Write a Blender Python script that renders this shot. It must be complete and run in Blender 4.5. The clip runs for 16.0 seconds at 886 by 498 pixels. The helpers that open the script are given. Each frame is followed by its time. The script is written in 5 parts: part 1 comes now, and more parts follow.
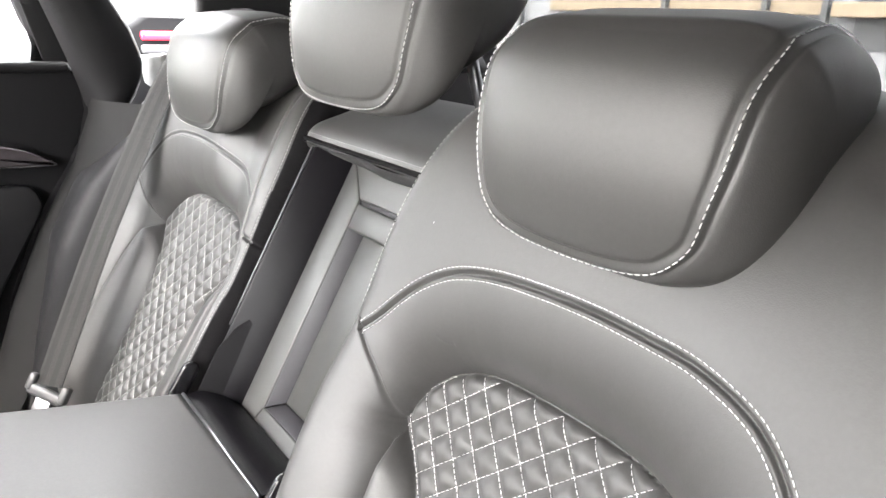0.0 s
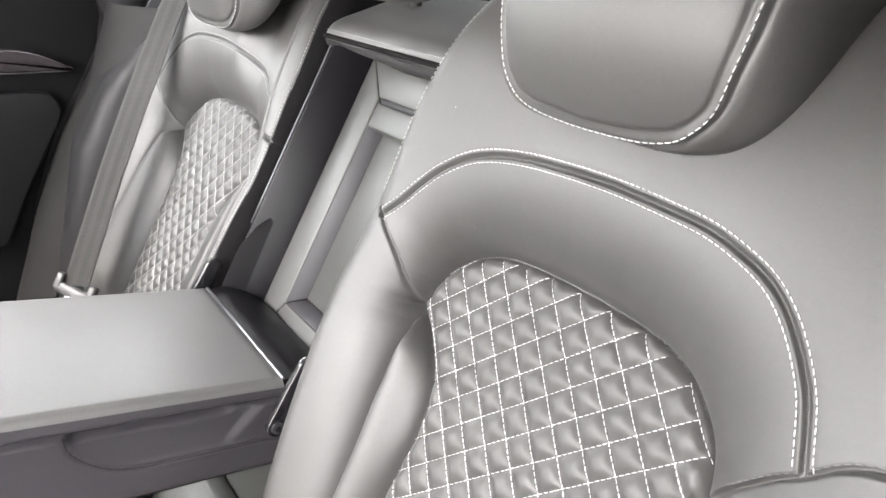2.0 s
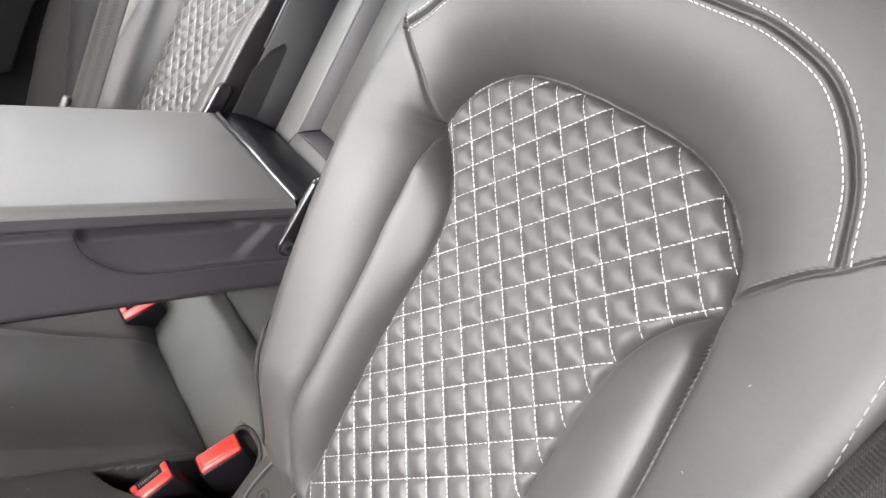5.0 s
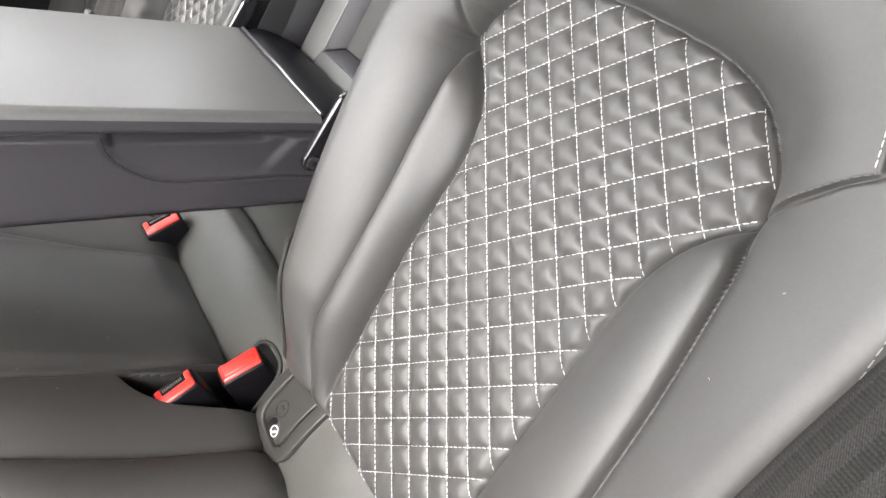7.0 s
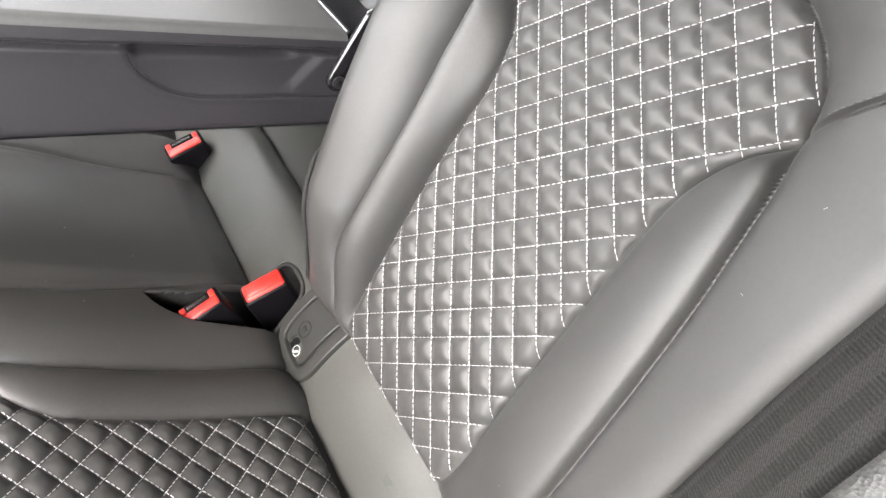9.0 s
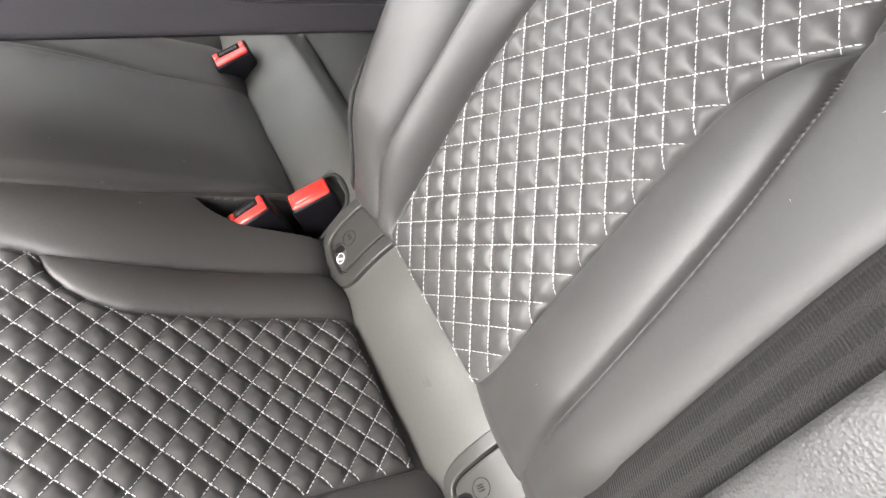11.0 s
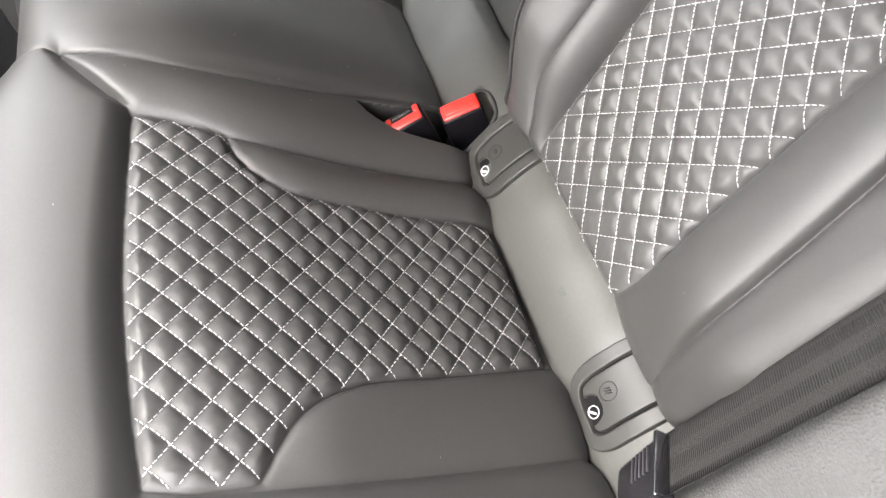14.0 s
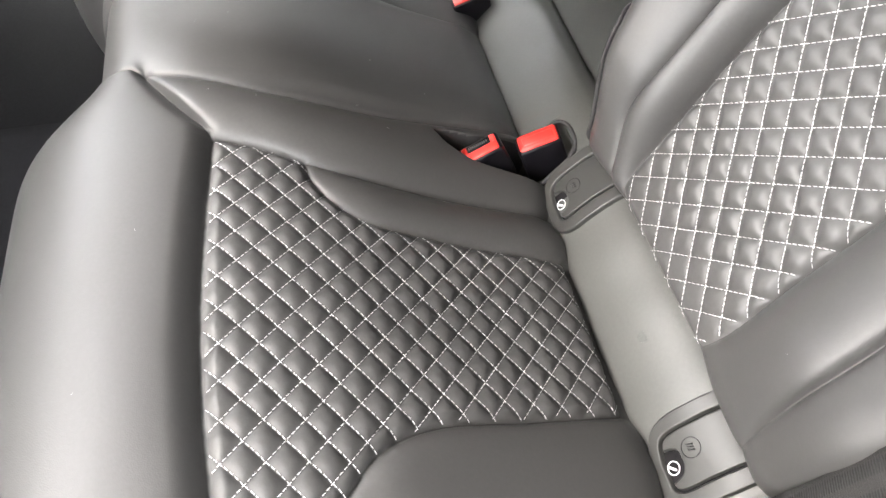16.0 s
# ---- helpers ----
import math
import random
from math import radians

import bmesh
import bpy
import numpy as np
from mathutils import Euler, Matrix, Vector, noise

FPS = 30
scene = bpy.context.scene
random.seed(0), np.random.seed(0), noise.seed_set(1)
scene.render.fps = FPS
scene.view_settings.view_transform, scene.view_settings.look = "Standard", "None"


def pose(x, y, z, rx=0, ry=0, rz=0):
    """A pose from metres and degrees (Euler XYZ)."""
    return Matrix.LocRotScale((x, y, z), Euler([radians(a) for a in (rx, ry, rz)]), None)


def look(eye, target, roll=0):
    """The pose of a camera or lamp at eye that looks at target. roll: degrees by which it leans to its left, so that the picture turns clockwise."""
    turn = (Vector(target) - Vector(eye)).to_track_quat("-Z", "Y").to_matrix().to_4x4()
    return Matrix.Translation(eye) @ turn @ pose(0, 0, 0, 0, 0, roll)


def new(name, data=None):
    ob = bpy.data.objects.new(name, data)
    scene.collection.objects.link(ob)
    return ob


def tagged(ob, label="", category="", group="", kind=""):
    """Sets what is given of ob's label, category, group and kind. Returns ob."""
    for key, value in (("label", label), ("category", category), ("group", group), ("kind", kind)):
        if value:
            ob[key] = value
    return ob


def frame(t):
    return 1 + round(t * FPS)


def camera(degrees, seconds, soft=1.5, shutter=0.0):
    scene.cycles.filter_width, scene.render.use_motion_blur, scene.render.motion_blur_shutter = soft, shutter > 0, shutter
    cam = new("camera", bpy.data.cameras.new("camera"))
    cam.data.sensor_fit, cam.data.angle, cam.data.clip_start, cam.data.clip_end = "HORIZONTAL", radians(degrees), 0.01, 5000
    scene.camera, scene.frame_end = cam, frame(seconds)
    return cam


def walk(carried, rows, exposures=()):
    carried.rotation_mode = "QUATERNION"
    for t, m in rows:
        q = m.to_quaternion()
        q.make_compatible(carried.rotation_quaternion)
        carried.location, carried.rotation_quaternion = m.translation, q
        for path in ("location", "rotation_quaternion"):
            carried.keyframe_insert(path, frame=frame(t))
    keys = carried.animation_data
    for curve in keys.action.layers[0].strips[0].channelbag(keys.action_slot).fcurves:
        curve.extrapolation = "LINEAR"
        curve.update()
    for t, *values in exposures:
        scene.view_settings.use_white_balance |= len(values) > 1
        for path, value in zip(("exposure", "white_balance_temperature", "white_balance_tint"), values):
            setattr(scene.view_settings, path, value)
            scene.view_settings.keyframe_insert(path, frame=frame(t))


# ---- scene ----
cam = camera(63.56, 16.0, soft=1.5)
PATH = [
    (0, (0.6234, -0.0984, 1.1443), (-0.1369, 0.4730, 0.8353), 1.94),
    (0.5, (0.6317, -0.1042, 1.1425), (-0.1271, 0.4536, 0.8062), 1.58),
    (1, (0.6334, -0.1052, 1.1371), (-0.1213, 0.4453, 0.7801), 1.65),
    (1.5, (0.6347, -0.1081, 1.1276), (-0.1139, 0.4371, 0.7503), 1.91),
    (2, (0.6365, -0.1136, 1.1142), (-0.1054, 0.4260, 0.7162), 2.32),
    (2.5, (0.6364, -0.1157, 1.1022), (-0.0967, 0.4184, 0.6810), 2.88),
    (3, (0.6374, -0.1180, 1.0913), (-0.0847, 0.4107, 0.6452), 3.58),
    (3.5, (0.6381, -0.1196, 1.0817), (-0.0728, 0.4029, 0.6109), 4.30),
    (4, (0.6382, -0.1219, 1.0759), (-0.0604, 0.3949, 0.5812), 5.05),
    (4.5, (0.6378, -0.1253, 1.0684), (-0.0490, 0.3860, 0.5518), 5.73),
    (5, (0.6391, -0.1270, 1.0607), (-0.0391, 0.3762, 0.5250), 6.22),
    (7.5, (0.6450, -0.1429, 1.0357), (0.0052, 0.3200, 0.4222), 8.31),
    (8, (0.6461, -0.1451, 1.0313), (0.0150, 0.3083, 0.4019), 8.54),
    (8.5, (0.6472, -0.1463, 1.0276), (0.0246, 0.2960, 0.3820), 8.78),
    (9, (0.6474, -0.1484, 1.0241), (0.0355, 0.2853, 0.3626), 9.00),
    (11.5, (0.6634, -0.1649, 1.0182), (0.1020, 0.1737, 0.2631), 8.27),
    (12, (0.6681, -0.1734, 1.0187), (0.1121, 0.1430, 0.2501), 8.17),
    (12.5, (0.6743, -0.1837, 1.0175), (0.1202, 0.1094, 0.2383), 7.92),
    (13, (0.6802, -0.1933, 1.0183), (0.1259, 0.0745, 0.2302), 7.39),
    (13.5, (0.6829, -0.2033, 1.0186), (0.1265, 0.0407, 0.2244), 6.70),
    (14, (0.6830, -0.2164, 1.0231), (0.1247, 0.0051, 0.2236), 5.91),
    (14.5, (0.6818, -0.2288, 1.0248), (0.1210, -0.0271, 0.2218), 5.11),
    (15, (0.6800, -0.2387, 1.0257), (0.1137, -0.0548, 0.2224), 4.27),
    (15.5, (0.6727, -0.2427, 1.0250), (0.0974, -0.0723, 0.2250), 3.68),
    (16, (0.6520, -0.2329, 1.0200), (0.0631, -0.0719, 0.2279), 3.31),
]
walk(cam, [(t, look(eye, target, roll)) for t, eye, target, roll in PATH], [(0, 4.84), (1.5, 4.92), (3, 4.82), (5, 4.70), (7.5, 4.67), (12, 4.71), (16, 4.71)])

# ---- light ----
SUN_AZ, SUN_EL = radians(174), radians(45)
world = bpy.data.worlds.new("sky")
scene.world = world
world.use_nodes = True
wn = world.node_tree.nodes
sky = wn.new("ShaderNodeTexSky")
sky.sky_type = "NISHITA"
sky.sun_disc = False
sky.sun_elevation, sky.sun_rotation = SUN_EL, SUN_AZ
sky.air_density, sky.dust_density, sky.ozone_density = 1.0, 4.0, 1.0
sky_mix = wn.new("ShaderNodeMix")
sky_mix.data_type = "RGBA"
sky_mix.inputs[0].default_value = 0.75
sky_mix.inputs[7].default_value = (7.26, 7.08, 6.86, 1)
world.node_tree.links.new(sky.outputs[0], sky_mix.inputs[6])
world.node_tree.links.new(sky_mix.outputs[2], wn["Background"].inputs[0])
wn["Background"].inputs[1].default_value = 0.15
sun = new("sun", bpy.data.lights.new("sun", "SUN"))
sun.data.energy, sun.data.angle, sun.data.color = 0.7, radians(75), (0.98, 0.98, 1.0)
sun.matrix_world = look((0, 0, 0), (-math.sin(SUN_AZ) * math.cos(SUN_EL), -math.cos(SUN_AZ) * math.cos(SUN_EL), -math.sin(SUN_EL)))

# ---- materials ----


def mat(name, color, rough=0.5, metal=0.0, vary=0.12, grain=0.0, grain_scale=900.0, bump=0.0, bump_scale=300.0, cells=False, coat=0.0, spec=0.5):
    """A surface with two scales of colour change, uneven gloss and fine relief, in metres."""
    m = bpy.data.materials.new(name)
    m.use_nodes = True
    n, l = m.node_tree.nodes, m.node_tree.links
    b = n["Principled BSDF"]
    b.inputs["Metallic"].default_value = metal
    b.inputs["Coat Weight"].default_value = coat
    b.inputs["Specular IOR Level"].default_value = spec
    tc = n.new("ShaderNodeTexCoord")
    big, small = n.new("ShaderNodeTexNoise"), n.new("ShaderNodeTexNoise")
    big.inputs["Scale"].default_value, big.inputs["Detail"].default_value = 7.0, 5
    small.inputs["Scale"].default_value, small.inputs["Detail"].default_value = grain_scale * 0.3, 3
    l.new(tc.outputs["Object"], big.inputs["Vector"])
    l.new(tc.outputs["Object"], small.inputs["Vector"])
    add = n.new("ShaderNodeMath")
    add.operation = "ADD"
    l.new(big.outputs["Fac"], add.inputs[0])
    l.new(small.outputs["Fac"], add.inputs[1])
    ramp = n.new("ShaderNodeMapRange")
    ramp.inputs["From Min"].default_value, ramp.inputs["From Max"].default_value = 0.6, 1.4
    ramp.inputs["To Min"].default_value, ramp.inputs["To Max"].default_value = 1 - vary, 1 + vary
    l.new(add.outputs[0], ramp.inputs["Value"])
    mix = n.new("ShaderNodeVectorMath")
    mix.operation = "SCALE"
    mix.inputs[0].default_value = color[:3]
    l.new(ramp.outputs[0], mix.inputs["Scale"])
    l.new(mix.outputs[0], b.inputs["Base Color"])
    gloss = n.new("ShaderNodeMapRange")
    gloss.inputs["From Min"].default_value, gloss.inputs["From Max"].default_value = 0.3, 0.7
    gloss.inputs["To Min"].default_value, gloss.inputs["To Max"].default_value = max(0.02, rough - 0.05), min(1, rough + 0.05)
    l.new(big.outputs["Fac"], gloss.inputs["Value"])
    l.new(gloss.outputs[0], b.inputs["Roughness"])
    if grain > 0:
        tex = n.new("ShaderNodeTexVoronoi") if cells else n.new("ShaderNodeTexNoise")
        tex.inputs["Scale"].default_value = grain_scale
        l.new(tc.outputs["Object"], tex.inputs["Vector"])
        bp = n.new("ShaderNodeBump")
        bp.inputs["Strength"].default_value, bp.inputs["Distance"].default_value = grain, 0.0006
        l.new(tex.outputs["Distance" if cells else "Fac"], bp.inputs["Height"])
        if bump > 0:
            wide = n.new("ShaderNodeTexNoise")
            wide.inputs["Scale"].default_value, wide.inputs["Detail"].default_value = bump_scale, 1
            l.new(tc.outputs["Object"], wide.inputs["Vector"])
            b2 = n.new("ShaderNodeBump")
            b2.inputs["Strength"].default_value, b2.inputs["Distance"].default_value = bump, 0.002
            l.new(wide.outputs["Fac"], b2.inputs["Height"])
            l.new(b2.outputs[0], bp.inputs["Normal"])
        l.new(bp.outputs[0], b.inputs["Normal"])
    return m


LEATHER = mat("black leather", (0.038, 0.037, 0.0358), 0.49, vary=0.10, spec=0.48, grain=0.08, grain_scale=1100, cells=True, bump=0.02, bump_scale=45)
QUILTED = mat("wrinkled quilted leather", (0.038, 0.037, 0.0358), 0.51, vary=0.12, spec=0.46, grain=0.08, grain_scale=1100, cells=True, bump=0.03, bump_scale=260)
VINYL = mat("black vinyl", (0.042, 0.0424, 0.0385), 0.48, vary=0.14, spec=0.55, grain=0.06, grain_scale=1200, cells=True, bump=0.03, bump_scale=40)
SCUFF = mat("scuffed vinyl", (0.034, 0.036, 0.033), 0.5, vary=0.3, grain=0.25, grain_scale=1600, cells=True)
# one armrest leather in two tones: a lit top and shaded sides
ARM_LIT = mat("smooth lit black armrest leather", (0.085, 0.084, 0.083), 0.44, vary=0.08, grain=0.08, grain_scale=1100, spec=0.60)
ARM_SHADED = mat("shaded black armrest leather", (0.029, 0.0270, 0.0305), 0.46, vary=0.10, grain=0.15, grain_scale=1200, spec=0.35)
THREAD = mat("white thread", (0.50, 0.495, 0.485), 0.7, vary=0.06, grain=0.3, grain_scale=2500)
THREAD_DARK = mat("black thread", (0.09, 0.09, 0.09), 0.7, vary=0.06)
THREAD_GREY = mat("grey thread", (0.25, 0.25, 0.24), 0.7, vary=0.06)
PLASTIC = mat("black plastic", (0.0052, 0.0047, 0.0058), 0.36, spec=0.12, vary=0.08, grain=0.25, grain_scale=1500)
PLASTIC_DEEP = mat("deep black plastic", (0.0040, 0.0037, 0.0043), 0.5, spec=0.06, vary=0.08, grain=0.2, grain_scale=1500)
HINGE = mat("glossy black plastic", (0.012, 0.0115, 0.013), 0.20, spec=0.5, vary=0.08, coat=0.3)
PLASTIC_SOFT = mat("grey soft plastic", (0.026, 0.025, 0.028), 0.45, spec=0.3, vary=0.08, grain=0.3, grain_scale=1200)
PLASTIC_GRAIN = mat("grained grey plastic", (0.074, 0.074, 0.074), 0.45, vary=0.10, grain=0.9, grain_scale=520, cells=True, bump=0.03, bump_scale=200)
PLASTIC_SATIN = mat("satin grey plastic", (0.026, 0.026, 0.0243), 0.38, spec=0.34, vary=0.06, grain=0.12, grain_scale=1500)
HATCH = mat("grey hatch plastic", (0.034, 0.034, 0.032), 0.40, spec=0.42, vary=0.06, grain=0.15, grain_scale=1500)
DOOR = mat("black door plastic", (0.0115, 0.0113, 0.0120), 0.50, spec=0.14, vary=0.1, grain=0.3, grain_scale=1300)
FABRIC = mat("black fabric", (0.0085, 0.0080, 0.0085), 0.95, vary=0.2, grain=0.6, grain_scale=1800, spec=0.06)
CARPET = mat("black carpet", (0.006, 0.006, 0.0065), 0.95, vary=0.4, grain=1.0, grain_scale=700, spec=0.04)
LINING = mat("black roof lining", (0.020, 0.020, 0.021), 0.95, vary=0.1, grain=0.5, grain_scale=900, spec=0.1)
RED = mat("red plastic", (0.60, 0.028, 0.022), 0.30, vary=0.05, grain=0.1, grain_scale=900)
CHROME = mat("bright chrome", (0.62, 0.62, 0.63), 0.18, metal=1.0, vary=0.04)
STEEL = mat("grey metal", (0.22, 0.22, 0.225), 0.35, metal=1.0, vary=0.08)
WHITE = mat("white print", (0.78, 0.78, 0.78), 0.5, vary=0.03)
CARBON = mat("dark glossy trim", (0.030, 0.026, 0.028), 0.15, vary=0.2, coat=0.6)
PALE = mat("pale grey plastic", (0.040, 0.040, 0.041), 0.45, vary=0.05)
GUIDE = mat("pale satin plastic", (0.22, 0.22, 0.22), 0.35, vary=0.05)
FELT = mat("grey-black lining", (0.011, 0.0108, 0.0107), 0.7, vary=0.15, grain=0.2, grain_scale=900, spec=0.10)
RIBBED = mat("ribbed grey-black fabric", (0.026, 0.0255, 0.026), 0.8, vary=0.3, grain=0.8, grain_scale=900, spec=0.2)


def webbing():
    """Woven belt band: broad flat lanes between darker ribbed ones, along UVs in metres."""
    m = mat("black belt webbing", (0.0125, 0.0115, 0.011), 0.72, vary=0.12, spec=0.20)
    n, l = m.node_tree.nodes, m.node_tree.links
    b = n["Principled BSDF"]
    uv = n.new("ShaderNodeUVMap")

    def wave(direction, scale, distortion):
        w = n.new("ShaderNodeTexWave")
        w.bands_direction = direction
        w.inputs["Scale"].default_value, w.inputs["Distortion"].default_value, w.inputs["Detail Scale"].default_value = scale, distortion, 3.0
        l.new(uv.outputs[0], w.inputs["Vector"])
        return w.outputs["Fac"]

    def ranged(value, a, b_, lo=0.0, hi=1.0):
        r = n.new("ShaderNodeMapRange")
        r.interpolation_type = "SMOOTHSTEP"
        for k, v in (("From Min", a), ("From Max", b_), ("To Min", lo), ("To Max", hi)):
            r.inputs[k].default_value = v
        l.new(value, r.inputs["Value"])
        return r.outputs[0]

    def times(a, c):
        k = n.new("ShaderNodeMath")
        k.operation = "MULTIPLY"
        l.new(a, k.inputs[0])
        l.new(c, k.inputs[1])
        return k.outputs[0]

    lane = wave("X", 17.0, 0.15)
    rib = wave("Y", 170.0, 1.2)
    twill = wave("DIAGONAL", 420.0, 2.5)
    speck = n.new("ShaderNodeTexNoise")
    speck.inputs["Scale"].default_value, speck.inputs["Detail"].default_value = 900, 3
    l.new(uv.outputs[0], speck.inputs["Vector"])
    ribs = times(rib, ranged(lane, 0.35, 0.6, 0.25, 1.0))
    fine = times(twill, ranged(lane, 0.6, 0.35, 0.0, 0.6))
    weave = n.new("ShaderNodeMath")
    weave.operation = "ADD"
    l.new(ribs, weave.inputs[0])
    l.new(fine, weave.inputs[1])
    tone = times(times(ranged(lane, 0.40, 0.62, 1.0, 0.62), ranged(weave.outputs[0], 0.0, 1.0, 0.62, 1.25)), ranged(speck.outputs["Fac"], 0.3, 0.7, 0.6, 1.45))
    col = n.new("ShaderNodeVectorMath")
    col.operation = "SCALE"
    col.inputs[0].default_value = (0.023, 0.0222, 0.0211)
    l.new(tone, col.inputs["Scale"])
    l.new(col.outputs[0], b.inputs["Base Color"])
    bp = n.new("ShaderNodeBump")
    bp.inputs["Strength"].default_value, bp.inputs["Distance"].default_value = 0.7, 0.0005
    l.new(weave.outputs[0], bp.inputs["Height"])
    l.new(bp.outputs[0], b.inputs["Normal"])
    return m


WEB = webbing()


def glass():
    m = bpy.data.materials.new("window glass")
    m.use_nodes = True
    b = m.node_tree.nodes["Principled BSDF"]
    b.inputs["Base Color"].default_value = (0.30, 0.31, 0.31, 1)
    b.inputs["Roughness"].default_value = 0.01
    b.inputs["Transmission Weight"].default_value = 1.0
    b.inputs["IOR"].default_value = 1.01
    return m


def glass_of(name, tint):
    m = glass()
    m.name = name
    m.node_tree.nodes["Principled BSDF"].inputs["Base Color"].default_value = (tint, tint * 1.01, tint * 1.01, 1)
    return m


GLASS = glass_of("tinted window glass", 0.10)
GLASS_CLEAR = glass_of("clear window glass", 0.55)

# ---- mesh helpers ----


def part(name, me, material, parent=None, label="", smooth=True):
    """Links a mesh (or a bmesh) as one object under a thing or a part."""
    if isinstance(me, bmesh.types.BMesh):
        bm, me = me, bpy.data.meshes.new(name)
        bmesh.ops.recalc_face_normals(bm, faces=bm.faces)
        bm.to_mesh(me)
        bm.free()
    if smooth:
        me.shade_smooth()
    me.materials.clear()
    me.materials.append(material)
    ob = new(name, me)
    if parent is not None:
        ob.parent = parent
    if label:
        ob["label"] = label
    return ob


def thing(name, label, category, group="", kind="", at=(0, 0, 0)):
    ob = new(name)
    ob.empty_display_size = 0.05
    return tagged(ob, label, category, group, kind)


def raw(verts, faces, normals=None):
    me = bpy.data.meshes.new("m")
    me.from_pydata([tuple(v) for v in verts], [], [tuple(int(i) for i in f) for f in faces])
    me.update()
    if normals is not None:
        me.shade_smooth()
        me.normals_split_custom_set_from_vertices([tuple(v) for v in normals])
    return me


def spline(points, n):
    """A smooth curve through control points, evenly spaced."""
    p = np.array(points, float)
    q = np.vstack([2 * p[0] - p[1], p, 2 * p[-1] - p[-2]])
    out = []
    for i in range(1, len(q) - 2):
        t = np.linspace(0, 1, 24, endpoint=False)[:, None]
        a, b, c, d = q[i - 1], q[i], q[i + 1], q[i + 2]
        out.append(0.5 * (2 * b + (c - a) * t + (2 * a - 5 * b + 4 * c - d) * t**2 + (3 * b - a - 3 * c + d) * t**3))
    out = np.vstack(out + [p[-1:]])
    s = np.r_[0, np.cumsum(np.linalg.norm(np.diff(out, axis=0), axis=1))]
    g = np.linspace(0, s[-1], n)
    return np.stack([np.interp(g, s, out[:, k]) for k in range(out.shape[1])], 1)


def dist(x, y, line):
    """The distance from points to a polyline."""
    best = np.full(np.shape(x), 9.0)
    for (ax, ay), (bx, by) in zip(line[:-1], line[1:]):
        ux, uy = bx - ax, by - ay
        t = np.clip(((x - ax) * ux + (y - ay) * uy) / (ux * ux + uy * uy + 1e-12), 0, 1)
        best = np.minimum(best, (x - ax - t * ux) ** 2 + (y - ay - t * uy) ** 2)
    return np.sqrt(best)


def inside(x, y, ring):
    r = np.zeros(np.shape(x), bool)
    for (ax, ay), (bx, by) in zip(ring, np.roll(ring, -1, axis=0)):
        cross = (ay > y) != (by > y)
        r ^= cross & (x < (bx - ax) * (y - ay) / (by - ay + 1e-15) + ax)
    return r


def signed(x, y, ring):
    d = dist(x, y, np.vstack([ring, ring[:1]]))
    return np.where(inside(x, y, ring), -d, d)


def smooth01(t):
    t = np.clip(t, 0, 1)
    return t * t * (3 - 2 * t)


def sheet(P, labels, names, material, parent, flip=False):
    """A fine sheet of points (rows, columns, 3) cut into one mesh for each label, with the normals of the whole."""
    du, dv = np.gradient(P, axis=1), np.gradient(P, axis=0)
    nrm = np.cross(du, dv)
    nrm /= np.linalg.norm(nrm, axis=2, keepdims=True) + 1e-12
    if flip:
        nrm = -nrm
    r, c = P.shape[:2]
    idx = np.arange(r * c).reshape(r, c)
    quads = np.stack([idx[:-1, :-1], idx[:-1, 1:], idx[1:, 1:], idx[1:, :-1]], -1).reshape(-1, 4)
    if flip:
        quads = quads[:, ::-1]
    lab = labels[:-1, :-1].reshape(-1)
    V, N = P.reshape(-1, 3), nrm.reshape(-1, 3)
    made = {}
    for k, (name, label) in names.items():
        q = quads[lab == k]
        if len(q) == 0:
            continue
        used, inv = np.unique(q, return_inverse=True)
        me = raw(V[used], inv.reshape(-1, 4), N[used])
        made[k] = part(name, me, material, parent, label, smooth=False)
    return made


def stitches(runs, material, parent, name="stitching", length=0.0031, gap=0.0012, thick=0.00047, label=""):
    """Short thread bars along runs of (points, normals), joined into one mesh."""
    verts, faces = [], []
    for pts, nor in runs:
        s = np.r_[0, np.cumsum(np.linalg.norm(np.diff(pts, axis=0), axis=1))]
        n = int(s[-1] / (length + gap))
        for i in range(n):
            a = i * (length + gap) + gap / 2
            stops = np.array([a, a + 0.2 * length, a + 0.8 * length, a + length])
            c = np.stack([np.interp(stops, s, pts[:, k]) for k in range(3)], 1)
            w = np.stack([np.interp(stops, s, nor[:, k]) for k in range(3)], 1)
            w /= np.linalg.norm(w, axis=1, keepdims=True)
            d = c[3] - c[0]
            side = np.cross(d, w[0])
            side /= np.linalg.norm(side) + 1e-12
            skew = 0.0004 * side * (1 if i % 2 else 0.6)
            base = len(verts)
            for k, (wid, up) in enumerate(((0.45, -0.2), (1.0, 0.75), (1.0, 0.75), (0.45, -0.2))):
                m = c[k] + skew * (k - 1.5) / 3
                verts += [m + side * thick * wid - w[k] * thick * 0.4, m + w[k] * thick * (0.5 + up), m - side * thick * wid - w[k] * thick * 0.4]
            for k in range(3):
                o = base + 3 * k
                faces += [(o, o + 3, o + 4, o + 1), (o + 1, o + 4, o + 5, o + 2)]
    ob = part(name, raw(verts, faces), material, parent, label)
    ob["kind"] = "stuff"
    return ob


